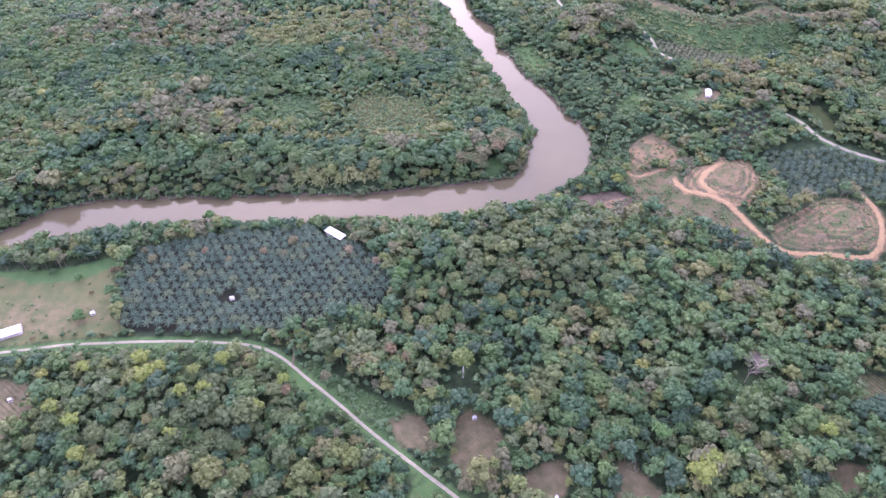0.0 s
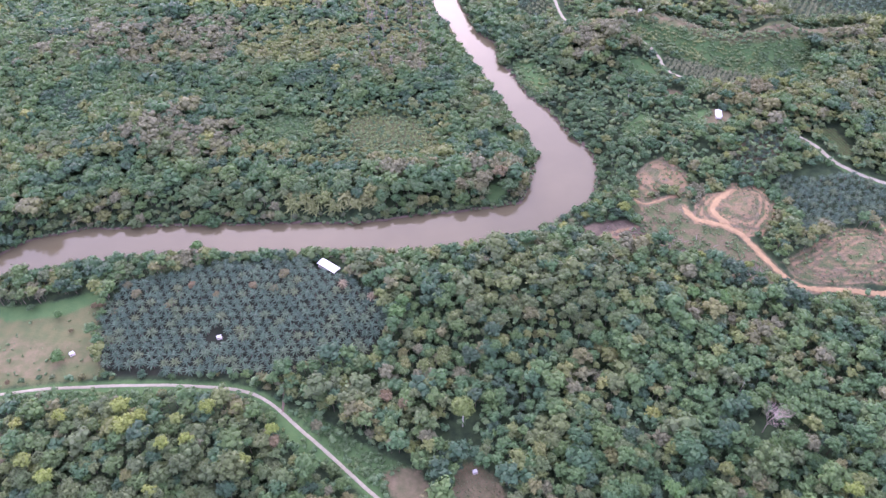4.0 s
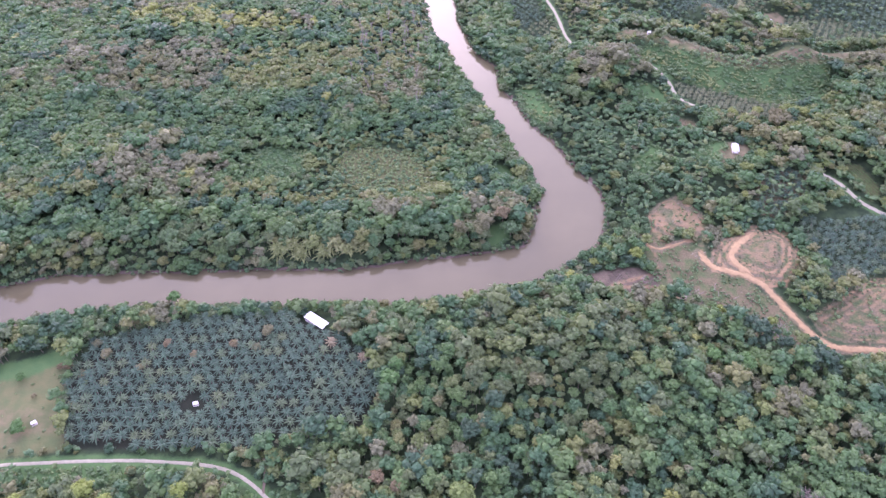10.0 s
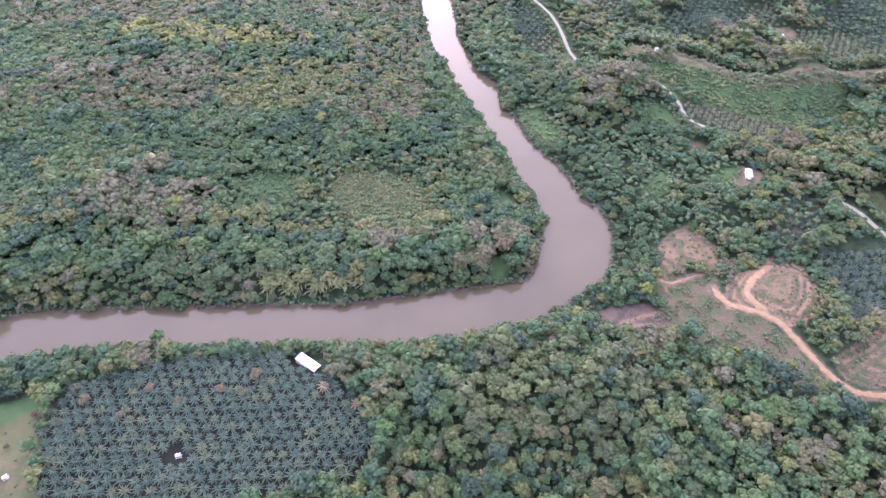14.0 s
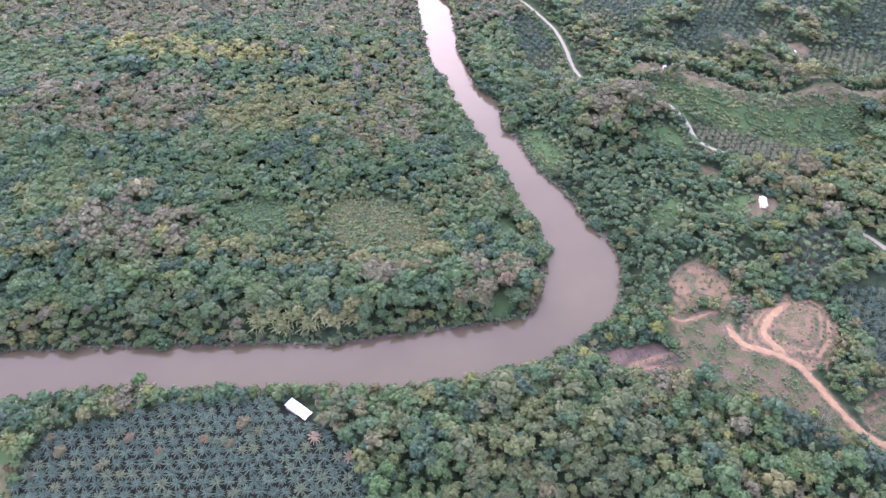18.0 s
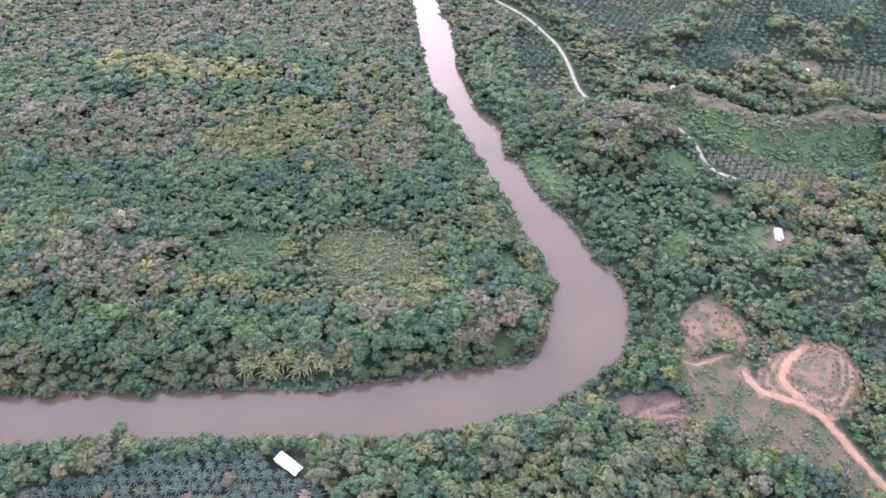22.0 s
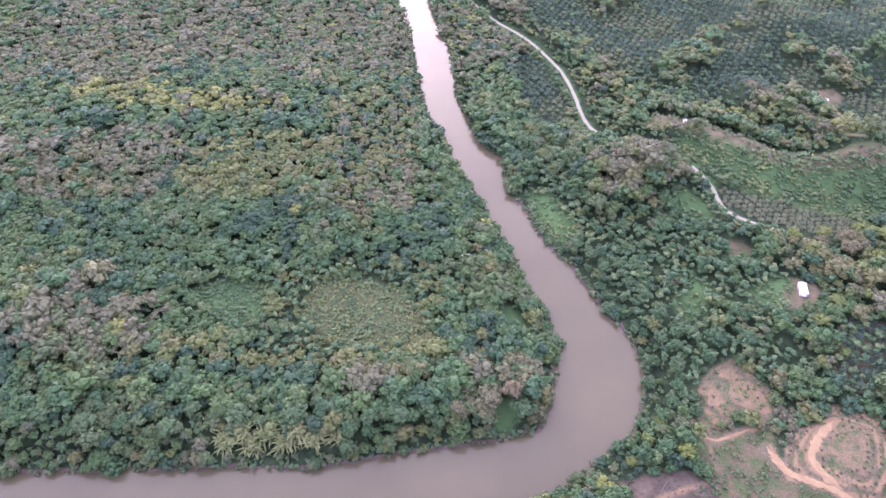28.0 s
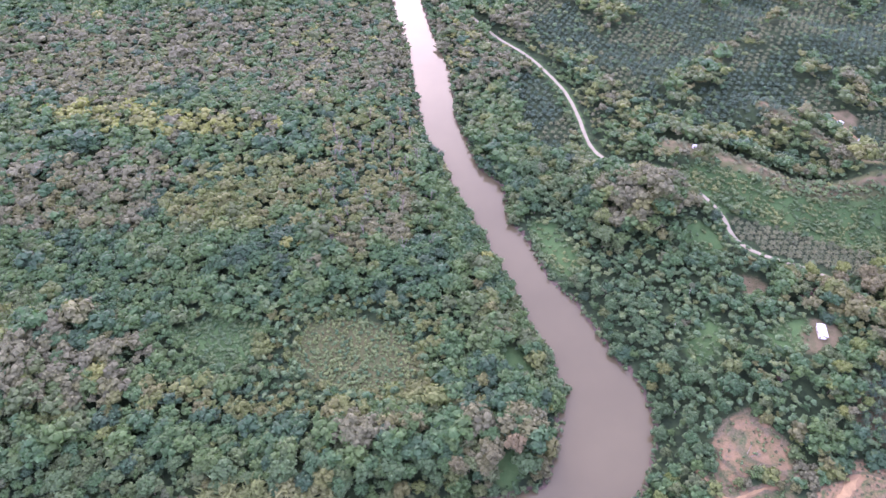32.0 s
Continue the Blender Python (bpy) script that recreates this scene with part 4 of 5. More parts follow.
# ---------------------------------------------------------------- oil palms
def palm_crown(seed, fronds, length, width, segs=4, droop=1.0, low=-0.15, high=1.15):
    """Arching fronds in a spiral, each a folded, tapering leaf."""
    rg = np.random.RandomState(seed)
    V, F = [], []
    for k in range(fronds):
        a = k * 2.39996 + rg.uniform(-0.15, 0.15)
        up = low + (high - low) * (k / fronds) ** 1.3 + rg.uniform(-0.08, 0.08)
        L = length * rg.uniform(0.82, 1.1) * (1.0 - 0.25 * (k / fronds))
        side = np.array([-math.sin(a), math.cos(a), 0])
        p, e, rows = np.array([0.0, 0, 0]), up, []
        for s in range(segs + 1):
            w = width * (0.25, 0.9, 1.0, 0.8, 0.1)[min(4, round(4 * s / segs))] * rg.uniform(0.85, 1.15)
            rows.append((p.copy(), w))
            d = np.array([math.cos(a) * math.cos(e), math.sin(a) * math.cos(e), math.sin(e)])
            p = p + d * L / segs
            e -= droop * (0.28 + 0.12 * s)
        n = len(V)
        for q, w in rows:
            V += [q + side * w * 0.5 - (0, 0, 0.22 * w), q, q - side * w * 0.5 - (0, 0, 0.22 * w)]
        for s in range(segs):
            i = n + 3 * s
            F += [(i, i + 1, i + 4), (i, i + 4, i + 3), (i + 1, i + 2, i + 5), (i + 1, i + 5, i + 4)]
    return np.array(V), np.array(F)


PALM_T = [palm_crown(300 + k, 24, 6.2, 1.05, droop=0.55, low=-0.05, high=1.15) for k in range(6)]
PALM_FAR_T = [palm_crown(320 + k, 12, 4.6, 2.4, segs=2, droop=0.55, low=0.05) for k in range(3)]
SAPLING_T = [palm_crown(340 + k, 11, 1.7, 0.6, segs=2, low=0.2) for k in range(3)]
YOUNG_T = [palm_crown(350 + k, 18, 3.2, 0.85, segs=3, low=0.0) for k in range(3)]
palm_trunk_mat = plain("rough_palm_trunk", (0.13, 0.11, 0.085), 0.95, 0.35, 2.5)
PALM_TRUNK_ME = mesh_from("trunk", *trunk_arrays(7, 0.42, 0.34), palm_trunk_mat, smooth=True)
PALM_ME = [mesh_from("crown", v, f, palm_mat) for v, f in PALM_T]
DRY_ME = [mesh_from("crown", v, f, dry_palm_mat) for v, f in PALM_T[:2]]
YOUNG_ME = [mesh_from("crown", v, f, young_palm_mat) for v, f in YOUNG_T]
SAPLING_ME = [mesh_from("oil_palm_sapling", v, f, seedling_mat) for v, f in SAPLING_T]


def palm(x, y, gz, h, turn, me, label, group, size=1.0, name="oil_palm"):
    root = tagged(new(name), label, "palm tree", group)
    root.empty_display_size = 0.5
    root.matrix_world = pose(x, y, gz, 0, 0, math.degrees(turn))
    t = new("trunk", PALM_TRUNK_ME)
    t.parent = root
    t.matrix_basis = Matrix.Translation((0, 0, -0.3)) @ Matrix.Diagonal((size, size, h + 0.4, 1))
    c = new("crown", me)
    c.parent = root
    c.matrix_basis = Matrix.Translation((0, 0, h)) @ Matrix.Diagonal((size, size, size, 1))
    return root


def palm_stuff(name, P, templates, mat, h, label, size=1.0):
    """Palms that stand too far off to tell apart, in one mesh."""
    gz = height(P)
    V, F, T, n = [], [], [], 0
    tn, sz = rng.uniform(0, 6.283, len(P)), size * rng.uniform(0.8, 1.15, len(P))
    ti, hh = rng.uniform(0, 0.85, len(P)), h * rng.uniform(0.8, 1.2, len(P))
    for i, (x, y) in enumerate(P):
        v, f = templates[i % len(templates)]
        c, s = math.cos(tn[i]), math.sin(tn[i])
        V.append(np.stack([(v[:, 0] * c - v[:, 1] * s) * sz[i] + x, (v[:, 0] * s + v[:, 1] * c) * sz[i] + y, v[:, 2] * sz[i] + gz[i] + hh[i]], 1))
        F.append(f + n)
        T.append(np.full(len(v), ti[i]))
        n += len(v)
    me = mesh_from(name, np.concatenate(V), np.concatenate(F), mat, None, np.concatenate(T))
    return tagged(new(name, me), label, "plantation", kind="stuff")


def in_poly(P, poly, margin=0.0):
    return P[poly_dist(P, poly) > margin]


HUTS = [(-180, 390), (-294, 377), (249, 450), (20, 268), (-327, 293), (71, 206)]
P = in_poly(lattice(-300, -30, 340, 480, 8.8, 0.07), PALMS, 0.5)
P = P[(np.hypot(P[:, 0] + 180, P[:, 1] - 390) > 6.8) & (line_dist(P, [(-109, 474), (-90, 457)]) > 8) & (line_dist(P, ROAD) > 6.5)]
P = P[np.argsort(P[:, 1])]
DRY = [(-93, 448), (-86, 450), (-99, 446), (-62, 424), (-80, 441), (-88, 441)]
for i, ((x, y), gz) in enumerate(zip(P[:300], height(P[:300]))):
    dry = min(math.hypot(x - a, y - b) for a, b in DRY) < 4.2
    palm(x, y, gz, rng.uniform(5.0, 6.6), rng.uniform(0, 6.28), (DRY_ME if dry else PALM_ME)[i % (2 if dry else 6)],
         "oil palm with dry yellowed fronds in the plantation" if dry else "mature oil palm with dark green arching fronds in the plantation", "oil palms of the plantation", rng.uniform(0.85, 1.08))
if len(P) > 300:
    palm_stuff("oil_palms_back", P[300:], PALM_T, palm_mat, 5.5, "back rows of dark green oil palms near the river")
for poly, step, grp in ((SLOPE_PALM, 8.5, "oil palms on the slope"), (PALMS_R, 8.8, "oil palms beside the terraced hills")):
    Q = in_poly(lattice(280, 480, 460, 640, step - 1.0, 0.15), poly, 1.0)
    Q = Q[(line_dist(Q, ROAD_R) > 5) & (line_dist(Q, RED_ROAD) > 6)][:150]
    for i, ((x, y), gz) in enumerate(zip(Q, height(Q))):
        palm(x, y, gz, rng.uniform(3.0, 5.0), rng.uniform(0, 6.28), PALM_ME[i % 6], "dark green oil palm planted on sloping ground", grp, rng.uniform(0.7, 0.95), "slope_oil_palm")
Q = in_poly(lattice(250, 410, 700, 800, 6.6, 0.12), YOUNG, 1.0)
Q = Q[line_dist(Q, ROAD_R) > 4.5][:140]
for i, ((x, y), gz) in enumerate(zip(Q, height(Q))):
    palm(x, y, gz, rng.uniform(1.0, 1.8), rng.uniform(0, 6.28), YOUNG_ME[i % 3], "young olive-green oil palm above the gravel road", "young oil palms above the road", rng.uniform(1.15, 1.45), "young_oil_palm")
far = lattice(40, 680, 840, 1310, 8.8, 0.16)
far = far[in_view(far, 10) & (planted(far) | (poly_dist(far, PALMS_L) > 0)) & (line_dist(far, ROAD_R) > 6) & (line_dist(far, TRACK_R) > 7) & (poly_dist(far, EARTH_R) < 1)]
olive = wob(far, 210, 5) + 0.4 * wob(far, 60, 3) > 0.15
palm_stuff("far_plantation", far[~olive], PALM_FAR_T, palm_mat, 2.6, "distant rolling plantation of greyish green oil palms", 0.95)
palm_stuff("far_young_plantation", far[olive], PALM_FAR_T, young_palm_mat, 2.0, "distant hillside of younger olive-green oil palms", 0.85)
ridge = np.concatenate([np.array([np.interp(np.linspace(0, 1, 40), np.linspace(0, 1, len(R_)), np.array(R_)[:, k]) for k in (0, 1)]).T for R_ in (RIDGE_A, RIDGE_B)])
ridge = np.repeat(ridge, 3, 0) + rng.uniform(-9, 9, (240, 2))
palm_stuff("ridge_palms", ridge, YOUNG_T, young_palm_mat, 1.2, "young oil palms along the ridge tops")


def ring_points(poly, gaps, step):
    """Points set out in rings inside a polygon."""
    C = np.mean(poly, 0)
    out = []
    P0 = np.array(poly + poly[:1], float)
    size = np.hypot(*(P0 - C).T).mean()
    for g in gaps:
        Q = C + (P0 - C) * (1 - g / size)
        s = np.concatenate([[0], np.cumsum(np.hypot(*np.diff(Q, axis=0).T))])
        t = np.arange(0, s[-1], step)
        out.append(np.stack([np.interp(t, s, Q[:, 0]), np.interp(t, s, Q[:, 1])], 1))
    out = np.concatenate(out)
    return (out + rng.uniform(-1.0, 1.0, out.shape))[rng.uniform(size=len(out)) < 0.85]


for poly, grp in ((HILL_A, "saplings on the round terraced hill"), (HILL_B, "saplings on the long terraced hill"), (PATCH, "saplings on the small cleared slope")):
    gaps = (3, 12) if poly is PATCH else (2.5, 8, 13.5, 19, 24)
    Q = ring_points(poly, gaps, 9.0 if poly is PATCH else 5.2)
    Q = Q[(line_dist(Q, RED_TRACK) > 3.5) & (line_dist(Q, RED_ROAD) > 4.5)][:110]
    for i, ((x, y), gz) in enumerate(zip(Q, height(Q))):
        ob = tagged(new("oil_palm_sapling", SAPLING_ME[i % 3]), "small dark green oil palm sapling on bare orange earth", "sapling", grp)
        ob.matrix_world = pose(x, y, gz - 0.05, 0, 0, rng.uniform(0, 360)) @ Matrix.Scale(rng.uniform(0.75, 1.15), 4)


# ---------------------------------------------------------------- marked trees
def special(name, mat, k, lobes=9, shards=380, **kw):
    v, f = crown(400 + k, lobes, 1, shards, leaf=0.12, **kw)
    return mesh_from("crown", v, f, mat)


PALE_TRUNK_ME = mesh_from("trunk", *trunk_arrays(6, 0.055, 0.03, 0.05), pale_bark_mat, smooth=True)
yellow_me = [special("crown", yellow_mat, k) for k in range(3)]
brown_me = [special("crown", brown_mat, 10 + k) for k in range(3)]
green_me = [special("crown", green_mat, 20 + k) for k in range(3)]
round_me = special("crown", round_mat, 30, 14, 700, rough=0.1, tight=0.5)
round_mat_me = [special("crown", round_mat, 60 + k, 10, 420) for k in range(2)]
red_me = special("crown", red_mat, 70, 7, 200)
lush_me = [special("crown", bright_mat, 40 + k, 8, 300) for k in range(4)]
tree("round_tree", 13, 304, 10.8, 31, 0, round_me, "tall tree with a smooth round olive-green crown and pale trunk", "tree", trunk_me=PALE_TRUNK_ME, squash=1.0)
for i, (x, y, r, h) in enumerate(((166, 214, 9.5, 22), (174, 222, 8, 20), (-224, 300, 8.5, 21), (-214, 306, 6, 19), (-176, 287, 5.5, 19), (-150, 268, 5, 18), (-120, 296, 5, 18), (255, 238, 6, 22), (-262, 262, 6, 20), (-250, 236, 6, 19), (225, 460, 5, 8), (172, 525, 6, 11), (262, 447, 4, 7), (-190, 250, 5, 19), (-230, 317, 7.0, 20), (-168, 313, 6.0, 20), (-271, 309, 5.0, 20), (-191, 283, 5.0, 20), (-281, 274, 6.0, 20), (-134, 271, 5.0, 20), (-186, 303, 5.0, 20))):
    tree("yellow_green_tree", x, y, r * 1.08, h * 1.12, i, yellow_me[i % 3], "broad tree with pale yellow-green leaves above the darker wood", "tree", "yellow-green trees")
for i, (x, y, r, h) in enumerate(((-10, 244, 8, 17), (12, 214, 6, 12), (30, 213, 6, 12), (-42, 322, 6, 19), (-28, 316, 6, 18), (-118, 288, 5, 17), (-90, 300, 5, 16), (60, 572, 8, 24), (45, 566, 7, 22), (20, 560, 6, 21), (-245, 466, 5, 9),
                                 (-258, 433, 5, 10), (-284, 424, 5, 9), (-268, 444, 4.5, 9), (-212, 442, 4, 9), (-190, 432, 4, 8), (-160, 440, 4.5, 9), (-136, 452, 5.5, 11), (-142, 436, 4.5, 9), (-228, 420, 3.5, 8), (318, 700, 7, 16), (330, 706, 7, 17))):
    tree("brownish_tree", x, y, r, h, i, brown_me[i % 3], "tree with brownish olive leaves", "tree", "brownish trees")
for i, (x, y, r, h) in enumerate(((146, 242, 7, 20), (-36, 396, 7.5, 19), (-32, 408, 6, 18), (224, 404, 8, 17), (204, 412, 6, 14), (-318, 415, 4, 6), (-302, 371, 6.5, 7.5), (-222, 494, 6, 12), (110, 470, 6, 12))):
    tree("fresh_green_tree", x, y, r * 1.05, h * 1.15, i, green_me[i % 3], "leafy tree with fresh bright green foliage", "tree", "bright green trees")
for i in range(70):
    k = i / 69
    x, y = (-330 + k * 400, 530 + 4 * math.sin(k * 30)) if i % 2 else (-330 + k * 250, 484 + 3 * math.sin(k * 21))
    q = np.array([[x, y]])
    if -poly_dist(q, RIVER)[0] < 2:
        y += 9 if i % 2 else -8
    if -poly_dist(np.array([[x, y]]), RIVER)[0] < 1.5 or math.hypot(x + 99, y - 464) < 16:
        continue
    tree("bank_bush", x, y, rng.uniform(2.6, 4.6), rng.uniform(4.5, 8), i, lush_me[i % 4], "lush bright green bush leaning over the river's edge", "bush", "bushes along the water")

for i, (x, y, r) in enumerate(((-272, 417, 4.2), (-268, 408, 3.4), (-277, 400, 3.8), (-272, 391, 3.2), (-268, 383, 2.8), (-276, 374, 2.6), (-303, 400, 2.4), (-310, 353, 2.8), (-322, 351, 3.0), (-333, 350, 2.4), (-300, 354, 2.6), (-288, 353, 2.2),
                              (-292, 425, 3.4), (-345, 424, 4.0), (-362, 428, 3.6), (-283, 410, 3.0))):
    tree("meadow_bush", x, y, r, r * 1.5, i, (lush_me[i % 4] if i % 3 else brown_me[i % 3]), "rounded bush at the edge of the meadow", "bush", "bushes round the meadow")


OLIVE = [(374, 723, 10, 19), (356, 714, 9, 18), (389, 716, 9, 18), (331, 682, 8, 15), (369, 686, 9, 17), (351, 697, 8.5, 18), (313, 720, 7.5, 14), (364, 704, 8, 17), (340, 722, 7, 15)]
for i, (x, y, r, h) in enumerate(OLIVE):
    tree("olive_tree", x, y, r, h, i * 1.3, brown_me[i % 3] if i % 2 else round_mat_me[i % 2], "large old tree with a broad grey-olive crown on the rise", "tree", "old olive-leaved trees")
for i, (x, y, r, h) in enumerate(((294, 621, 6.5, 14), (300, 605, 5.5, 13), (283, 608, 5.5, 14), (313, 638, 6.5, 13), (322, 627, 5.5, 12), (361, 621, 6, 10), (373, 625, 6, 10), (286, 590, 5, 11), (304, 596, 4.5, 11), (171, 527, 6.0, 10), (150, 538, 5.5, 11), (136, 524, 5, 8), (161, 552, 5, 10))):
    tree("yellow_olive_tree", x, y, r, h, i * 2.1, round_mat_me[i % 2], "tree with a rounded yellowish olive crown", "tree", "yellowish olive trees")
for i, (x, y, r) in enumerate(((303, 695, 4.0), (312, 701, 3.4), (296, 693, 3.0), (293, 720, 2.6), (253, 621, 2.4), (258, 627, 2.0), (315, 611, 2.6), (267, 631, 2.0))):
    tree("red_leaved_shrub", x, y, r, r * 1.5, i * 1.7, red_me, "low shrub with dark purplish red leaves", "shrub", "red-leaved shrubs")


def branches(seed, h, spread, gen=4, r0=0.4):
    """Bare limbs of a dead tree, forking upwards."""
    rg = random.Random(seed)
    V, F = [], []

    def limb(p, d, L, r, g):
        q = p + d * L
        side = d.orthogonal().normalized()
        n = len(V)
        for base, rr in ((p, r), (q, r * 0.65)):
            for s in range(4):
                V.append(base + (Matrix.Rotation(s * 1.5708, 3, d) @ side) * rr)
        for s in range(4):
            F.append((n + s, n + (s + 1) % 4, n + 4 + (s + 1) % 4, n + 4 + s))
        if g:
            for _ in range(4 if g > 2 else 3):
                e = (d + Vector((rg.uniform(-1, 1), rg.uniform(-1, 1), rg.uniform(-0.1, 0.7))) * spread).normalized()
                limb(q, e, L * rg.uniform(0.55, 0.8), r * 0.6, g - 1)
    limb(Vector((0, 0, -0.3)), Vector((0, 0, 1)), h * 0.45, r0, gen)
    return np.array([v[:] for v in V]), np.array(F)


def dead_tree(x, y, h, seed, name="dead_tree", label="bare bleached dead tree with spreading limbs", gen=4, spread=0.75, r0=0.4, group=""):
    me = mesh_from(name, *branches(seed, h, spread, gen, r0), dead_mat if group else pink_wood_mat)
    ob = tagged(new(name, me), label, "dead tree", group)
    ob.matrix_world = pose(x, y, ground_at(x, y), 0, 0, seed * 40)


dead_tree(222, 291, 25, 3, gen=5, r0=0.24, spread=1.05)
for i in range(44):
    x, y = rng.uniform(-98, 12), rng.uniform(750, 965)
    if -poly_dist(np.array([[x, y]]), RIVER)[0] > 14:
        dead_tree(x, y, rng.uniform(18, 24), 20 + i, "dead_pole_tree", "thin grey leafless tree standing in the wood", 3, 0.32, 0.24, "leafless pole trees")
for i, (x, y, h) in enumerate(((212, 614, 15), (212, 705, 17), (193, 674, 16), (246, 638, 13), (253, 617, 12), (180, 330, 22), (215, 322, 23), (246, 610, 14), (232, 598, 12), (176, 602, 15), (100, 300, 22))):
    tree("pale_trunked_tree", x, y, rng.uniform(2.6, 3.8), h, i, lush_me[i % 4], "slim tree with a long pale bare trunk and small crown", "tree", "pale-trunked trees", trunk_me=PALE_TRUNK_ME)


# bamboo
def bamboo(x, y, h, seed):
    v, f = palm_crown(500 + seed, 80, h * 0.62, 1.1, segs=4, droop=0.6, low=-0.1, high=1.5)
    shift = np.random.RandomState(900 + seed).uniform(-0.28, 0.28, (80, 1, 3)) * (h, h, h * 0.5)
    v = (v.reshape(80, -1, 3) + shift).reshape(-1, 3)
    hv, hf = crown(540 + seed, 7, 1, 120, leaf=0.16, flat=0.9)
    v, f = np.concatenate([v + (0, 0, 0.38 * h), hv * (0.40 * h) + (0, 0, 0.40 * h)]), np.concatenate([f, hf + len(v)])
    root = tagged(new("bamboo_clump"), "feathery arching yellow-green bamboo clump on the river bank", "bamboo", "bamboo clumps")
    root.matrix_world = pose(x, y, ground_at(x, y) - 0.2)
    c = new("foliage", mesh_from("foliage", v, f, bamboo_mat))
    c.parent = root
    rg = np.random.RandomState(seed)
    for k in range(14):
        a = rg.uniform(0, 6.28)
        culm = new("culm", CULM_ME)
        culm.parent = root
        culm.matrix_basis = Matrix.Translation((0.5 * math.cos(a), 0.5 * math.sin(a), 0)) @ Matrix.Rotation(a, 4, 'Z') @ Matrix.Rotation(0.32 * rg.uniform(0.5, 1.1), 4, 'Y') @ Matrix.Diagonal((1, 1, h * 0.6, 1))


CULM_ME = mesh_from("culm", *trunk_arrays(4, 0.10, 0.05), bamboo_mat)
for i, (x, y, h) in enumerate(((-140, 541, 16), (-131, 547, 17), (-122, 538, 13), (-111, 545, 17), (-101, 538, 14), (-91, 546, 18), (-80, 541, 15), (-72, 548, 16), (-62, 543, 13), (-398, 449, 13), (-385, 452, 12), (-372, 458, 11), (-340, 462, 10), (-352, 459, 11), (-328, 467, 10))):
    bamboo(x, y + (5 if y > 500 else 0), h * 1.2, i)


# ---------------------------------------------------------------- felled timber
def log(x, y, length, r, turn, tilt, mat=dead_mat):
    v, f = trunk_arrays(6, r, r * 0.55, rng.uniform(-0.3, 0.3))
    v = v * np.array([1, 1, length])
    ob = tagged(new("fallen_log", mesh_from("fallen_log", v, f, mat, smooth=True)), "bleached fallen trunk lying on cleared ground", "log", "fallen trunks")
    ob.matrix_world = pose(x, y, ground_at(x, y) + r * 0.8, 0, 90 - tilt, turn)


for cx, cy, sx, sy, n, tu in ((207, 478, 11, 12, 26, 60), (264, 441, 9, 9, 24, 70), (228, 520, 6, 8, 5, 20), (122, 226, 6, 5, 6, 30), (214, 560, 8, 6, 5, 10), (165, 500, 14, 6, 8, 20), (240, 480, 20, 14, 10, 50)):
    for _ in range(n):
        log(cx + rng.uniform(-sx, sx), cy + rng.uniform(-sy, sy), rng.uniform(5, 11), rng.uniform(0.12, 0.24), tu + rng.uniform(-50, 50), rng.uniform(0, 4))


# ---------------------------------------------------------------- gardens and crops
def rows_of(name, poly, step, along, mat, label, category, r=0.6, turn=0.0):
    """Planted rows in a plot, as one mesh of small plants."""
    c, s = math.cos(turn), math.sin(turn)
    xs, ys = np.meshgrid(np.arange(-60, 60, step), np.arange(-60, 60, along))
    Q = np.stack([xs.ravel(), ys.ravel()], 1) + rng.uniform(-0.15, 0.15, (xs.size, 2))
    Q = np.stack([Q[:, 0] * c - Q[:, 1] * s, Q[:, 0] * s + Q[:, 1] * c], 1) + np.mean(poly, 0)
    Q = in_poly(Q, poly, 0.8)
    rr = r * rng.uniform(0.7, 1.2, len(Q))
    stuff(name, np.column_stack([Q, rr, rr * 1.1, rng.uniform(0, 1, len(Q)), rng.uniform(0, 6, len(Q))]), SHRUB_T, [mat], label, category, trunks=False)


rows_of("garden_mounds", G2, 2.6, 2.6, seedling_mat, "small plants set in rows on brown garden soil", "garden", 0.75, 0.6)
rows_of("garden_rows", G6, 3.0, 1.4, green_mat, "green vegetable rows in a cleared plot", "crop", 0.9, 0.5)
rows_of("left_garden", BARE_LEFT, 3.2, 2.2, seedling_mat, "sparse rows of young plants on bare soil", "garden", 0.6, 0.9)
rows_of("crop_rows", CROP, 2.8, 1.3, green_mat, "bright green crop rows beside the road", "crop", 0.9, 0.3)
rows_of("plot_rows", PLOT, 2.8, 1.6, seedling_mat, "rows of small plants on a sloping plot", "garden", 0.6, 1.2)
rows_of("burnt_stubs", BURNT, 5.0, 4.0, seedling_mat, "charred tufts on burnt ground", "stubble", 0.7, 0.3)


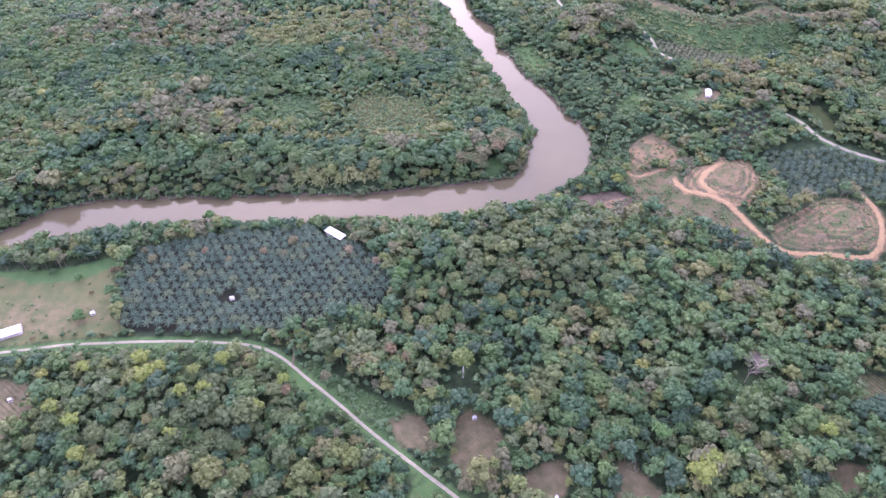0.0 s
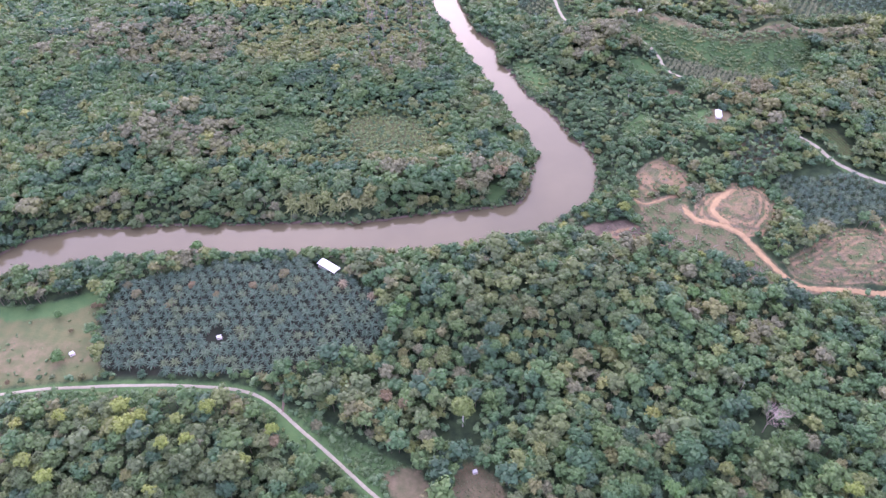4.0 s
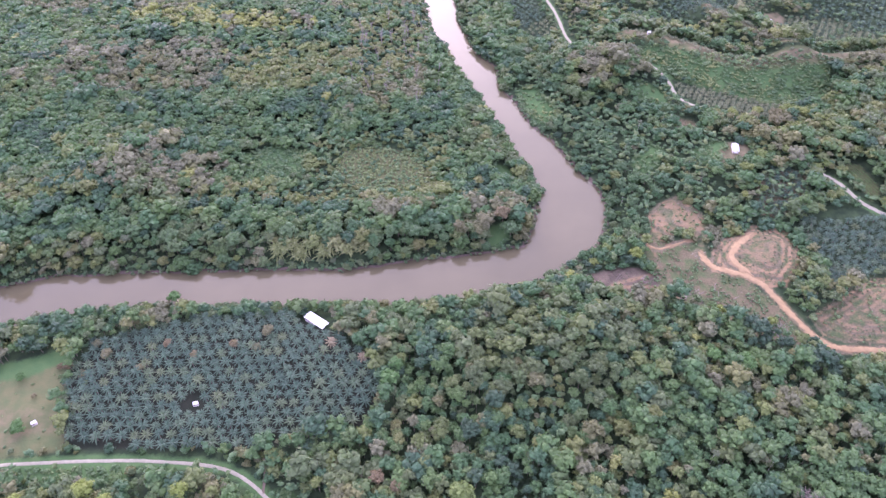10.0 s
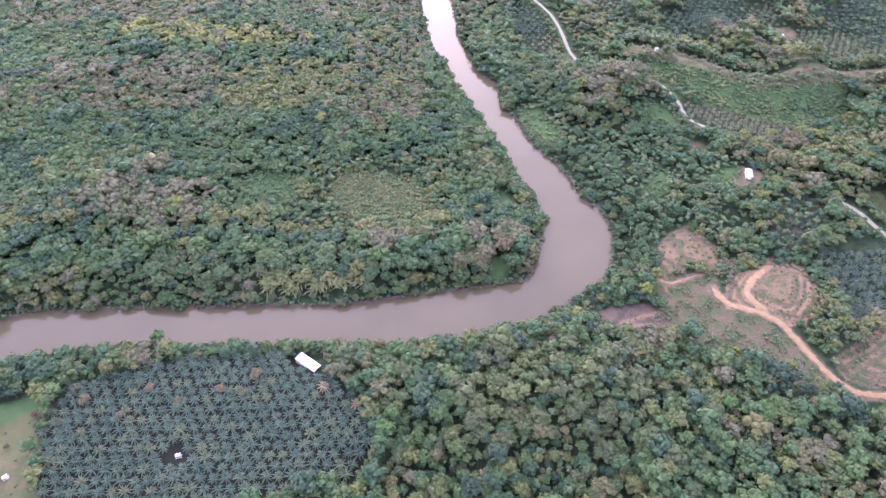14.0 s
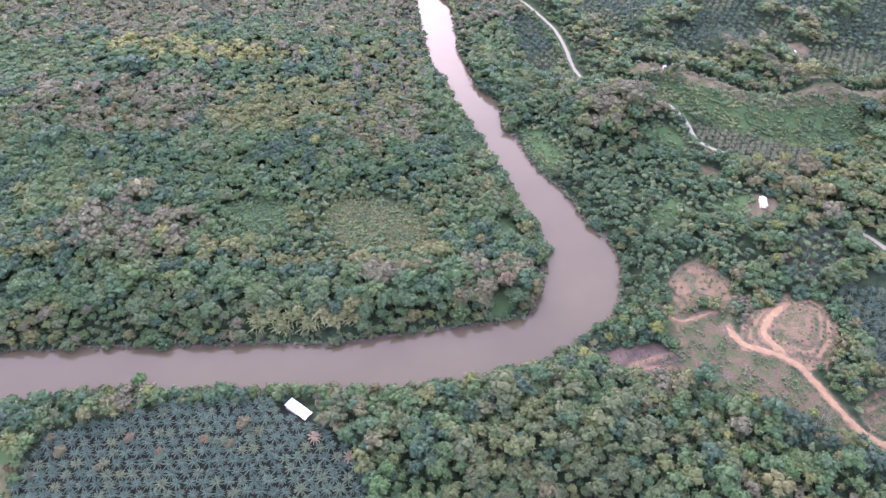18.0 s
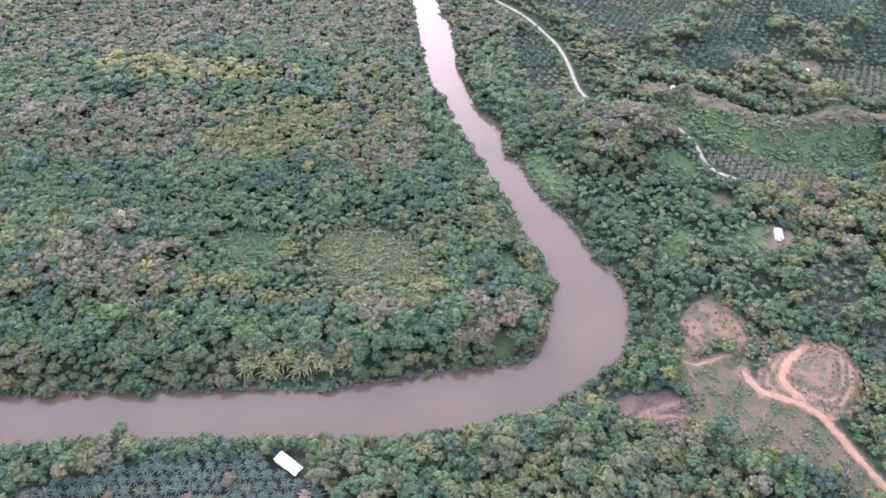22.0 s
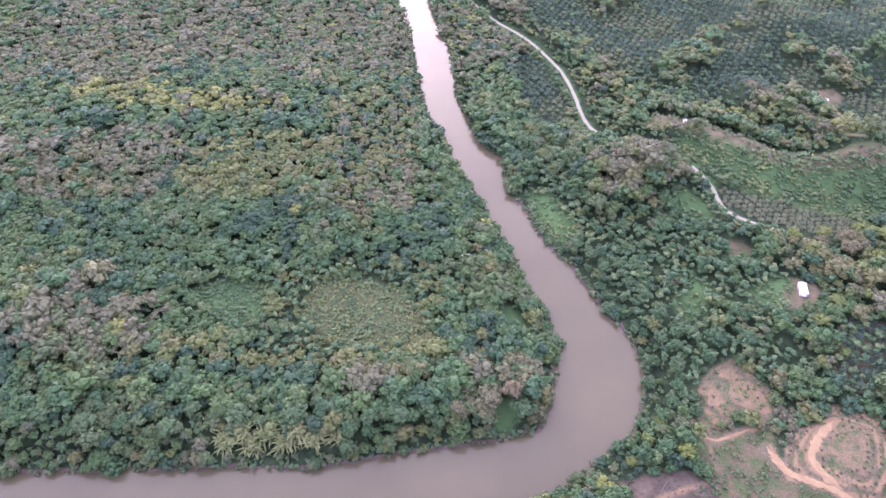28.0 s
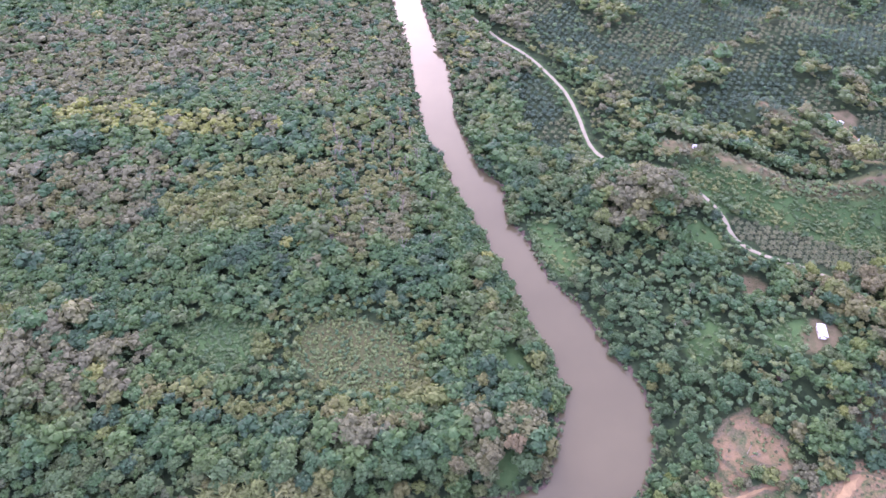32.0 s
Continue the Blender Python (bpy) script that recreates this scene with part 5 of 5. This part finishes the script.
# ---------------------------------------------------------------- buildings
def building(name, x, y, turn, L, W, wall_h, rise, label, category="house", open_sides=False, porch=0.0, windows=2):
    """A small gabled building: long side along its own x."""
    z = max(ground_at(x + dx, y + dy) for dx in (-2, 2) for dy in (-2, 2))
    root = tagged(new(name), label, category)
    root.matrix_world = pose(x, y, z, 0, 0, turn)
    bm = bmesh.new()
    box(bm, -L / 2 - 0.4, L / 2 + 0.4, -W / 2 - 0.4, W / 2 + 0.4, -1.2, 0.15)
    part("floor_slab", bm, concrete_mat, root)
    hx, hy = L / 2, W / 2
    if open_sides:
        n = max(2, round(L / 4))
        for k in range(n + 1):
            for sy in (-1, 1):
                bm = bmesh.new()
                px = -hx + 0.15 + k * (L - 0.3) / n
                box(bm, px - 0.09, px + 0.09, sy * (hy - 0.2) - 0.09, sy * (hy - 0.2) + 0.09, 0.15, wall_h)
                part("post", bm, timber_mat, root)
        bm = bmesh.new()
        box(bm, -hx + 0.3, -hx * 0.2, -hy + 0.3, hy - 0.3, 0.15, 1.1)
        part("low_wall", bm, timber_mat, root)
    else:
        for sy in (-1, 1):
            bm = bmesh.new()
            box(bm, -hx, hx, sy * hy - 0.08, sy * hy + 0.08, 0.15, wall_h)
            w = part("wall", bm, wall_mat, root)
            for k in range(windows):
                wx = -hx + (k + 0.5 + (0.5 if k >= windows / 2 else 0)) * L / (windows + 1)
                bm = bmesh.new()
                for a, b, c, d in ((-0.6, 0.6, 1.0, 1.08), (-0.6, 0.6, 2.02, 2.1), (-0.6, -0.52, 1.08, 2.02), (0.52, 0.6, 1.08, 2.02)):
                    box(bm, wx + a, wx + b, sy * (hy + 0.085) - 0.04, sy * (hy + 0.085) + 0.04, c, d)
                fr = part("window_frame", bm, timber_mat, w)
                bm = bmesh.new()
                box(bm, wx - 0.52, wx + 0.52, sy * (hy + 0.09) - 0.015, sy * (hy + 0.09) + 0.015, 1.08, 2.02)
                part("window_pane", bm, glass_mat, w)
        for sx in (-1, 1):
            bm = bmesh.new()
            a = [bm.verts.new((sx * hx + o, yy, zz)) for o in (-0.08, 0.08) for yy, zz in ((-hy + 0.08, 0.15), (hy - 0.08, 0.15), (hy - 0.08, wall_h), (0, wall_h + rise), (-hy + 0.08, wall_h))]
            bm.faces.new(a[:5][::-1]); bm.faces.new(a[5:])
            for k in range(5):
                bm.faces.new((a[k], a[(k + 1) % 5], a[5 + (k + 1) % 5], a[5 + k]))
            part("gable_wall", bm, wall_mat, root)
        bm = bmesh.new()
        box(bm, -0.45, 0.45, -hy - 0.13, -hy - 0.08, 0.15, 2.15)
        part("door", bm, timber_mat, root)
    ov = min(0.7, 0.08 * L)
    slope = rise / hy
    for sy in (-1, 1):
        bm = bmesh.new()
        y0, y1 = sy * (hy + ov), 0.0
        z0, z1 = wall_h - ov * slope + 0.12, wall_h + rise + 0.12
        n = max(4, int(L / 0.9))
        V = []
        for k in range(2 * n + 1):
            px = -hx - ov + (L + 2 * ov) * k / (2 * n)
            rib = 0.07 if k % 2 else 0.0
            V.append([bm.verts.new((px, yy, zz + rib + th)) for th in (0, -0.08) for yy, zz in ((y0, z0), (y1, z1))])
        for p, q in zip(V, V[1:]):
            bm.faces.new((p[0], q[0], q[1], p[1]))
            bm.faces.new((p[3], q[3], q[2], p[2]))
            bm.faces.new((p[2], q[2], q[0], p[0]))
        bmesh.ops.recalc_face_normals(bm, faces=bm.faces)
        part("roof_panel", bm, roof_mat, root, "white ribbed metal roofing")
    bm = bmesh.new()
    box(bm, -hx - ov, hx + ov, -0.18, 0.18, wall_h + rise + 0.14, wall_h + rise + 0.24)
    part("ridge_cap", bm, roof_mat, root)
    if porch:
        bm = bmesh.new()
        vs = box(bm, hx + 0.72, hx + porch, -hy * 0.9, hy * 0.35, wall_h - 0.35, wall_h - 0.27)
        part("porch_roof", bm, roof_mat, root, "low white porch roof")
        for py in (-hy * 0.85, hy * 0.3):
            bm = bmesh.new()
            box(bm, hx + porch - 0.25, hx + porch - 0.1, py - 0.07, py + 0.07, -0.5, wall_h - 0.35)
            part("porch_post", bm, timber_mat, root)
    return root


building("house", 296, 656.5, -102, 11, 5.0, 3.2, 0.7, "small white-roofed house with a porch on a bare earth pad", porch=2.6)
building("barn", -99, 464.5, -38, 19.5, 6.4, 3.4, 0.5, "long open barn with a bright white metal roof by the river", "barn", True)
building("long_shed", -367, 352, 24, 44, 8.0, 3.2, 1.0, "long low shed with a white metal roof beside the meadow", "shed", True)
for (x, y), t, lab in zip(HUTS, (12, 35, -30, 20, 15, 40), ("small white-roofed hut among the oil palms", "small white-roofed hut beside a bush in the meadow", "tiny white-roofed hut on cleared ground", "tiny white-roofed hut in a brown garden",
                                                        "tiny white-roofed hut on bare soil", "small white-roofed hut at the garden's edge")):
    building("hut", x, y, t, 3.2 if y > 370 else 2.6, 2.4 if y > 370 else 2.0, 2.2, 0.5, lab, "hut", True)
for x, y, t, L in ((428, 932, 20, 7), (441, 905, -30, 6), (258, 874, 10, 3)):
    building("farm_building", x, y, t, L, 0.45 * L + 1.2, 2.6, 0.8, "distant small white-roofed farm building", "building", windows=1)
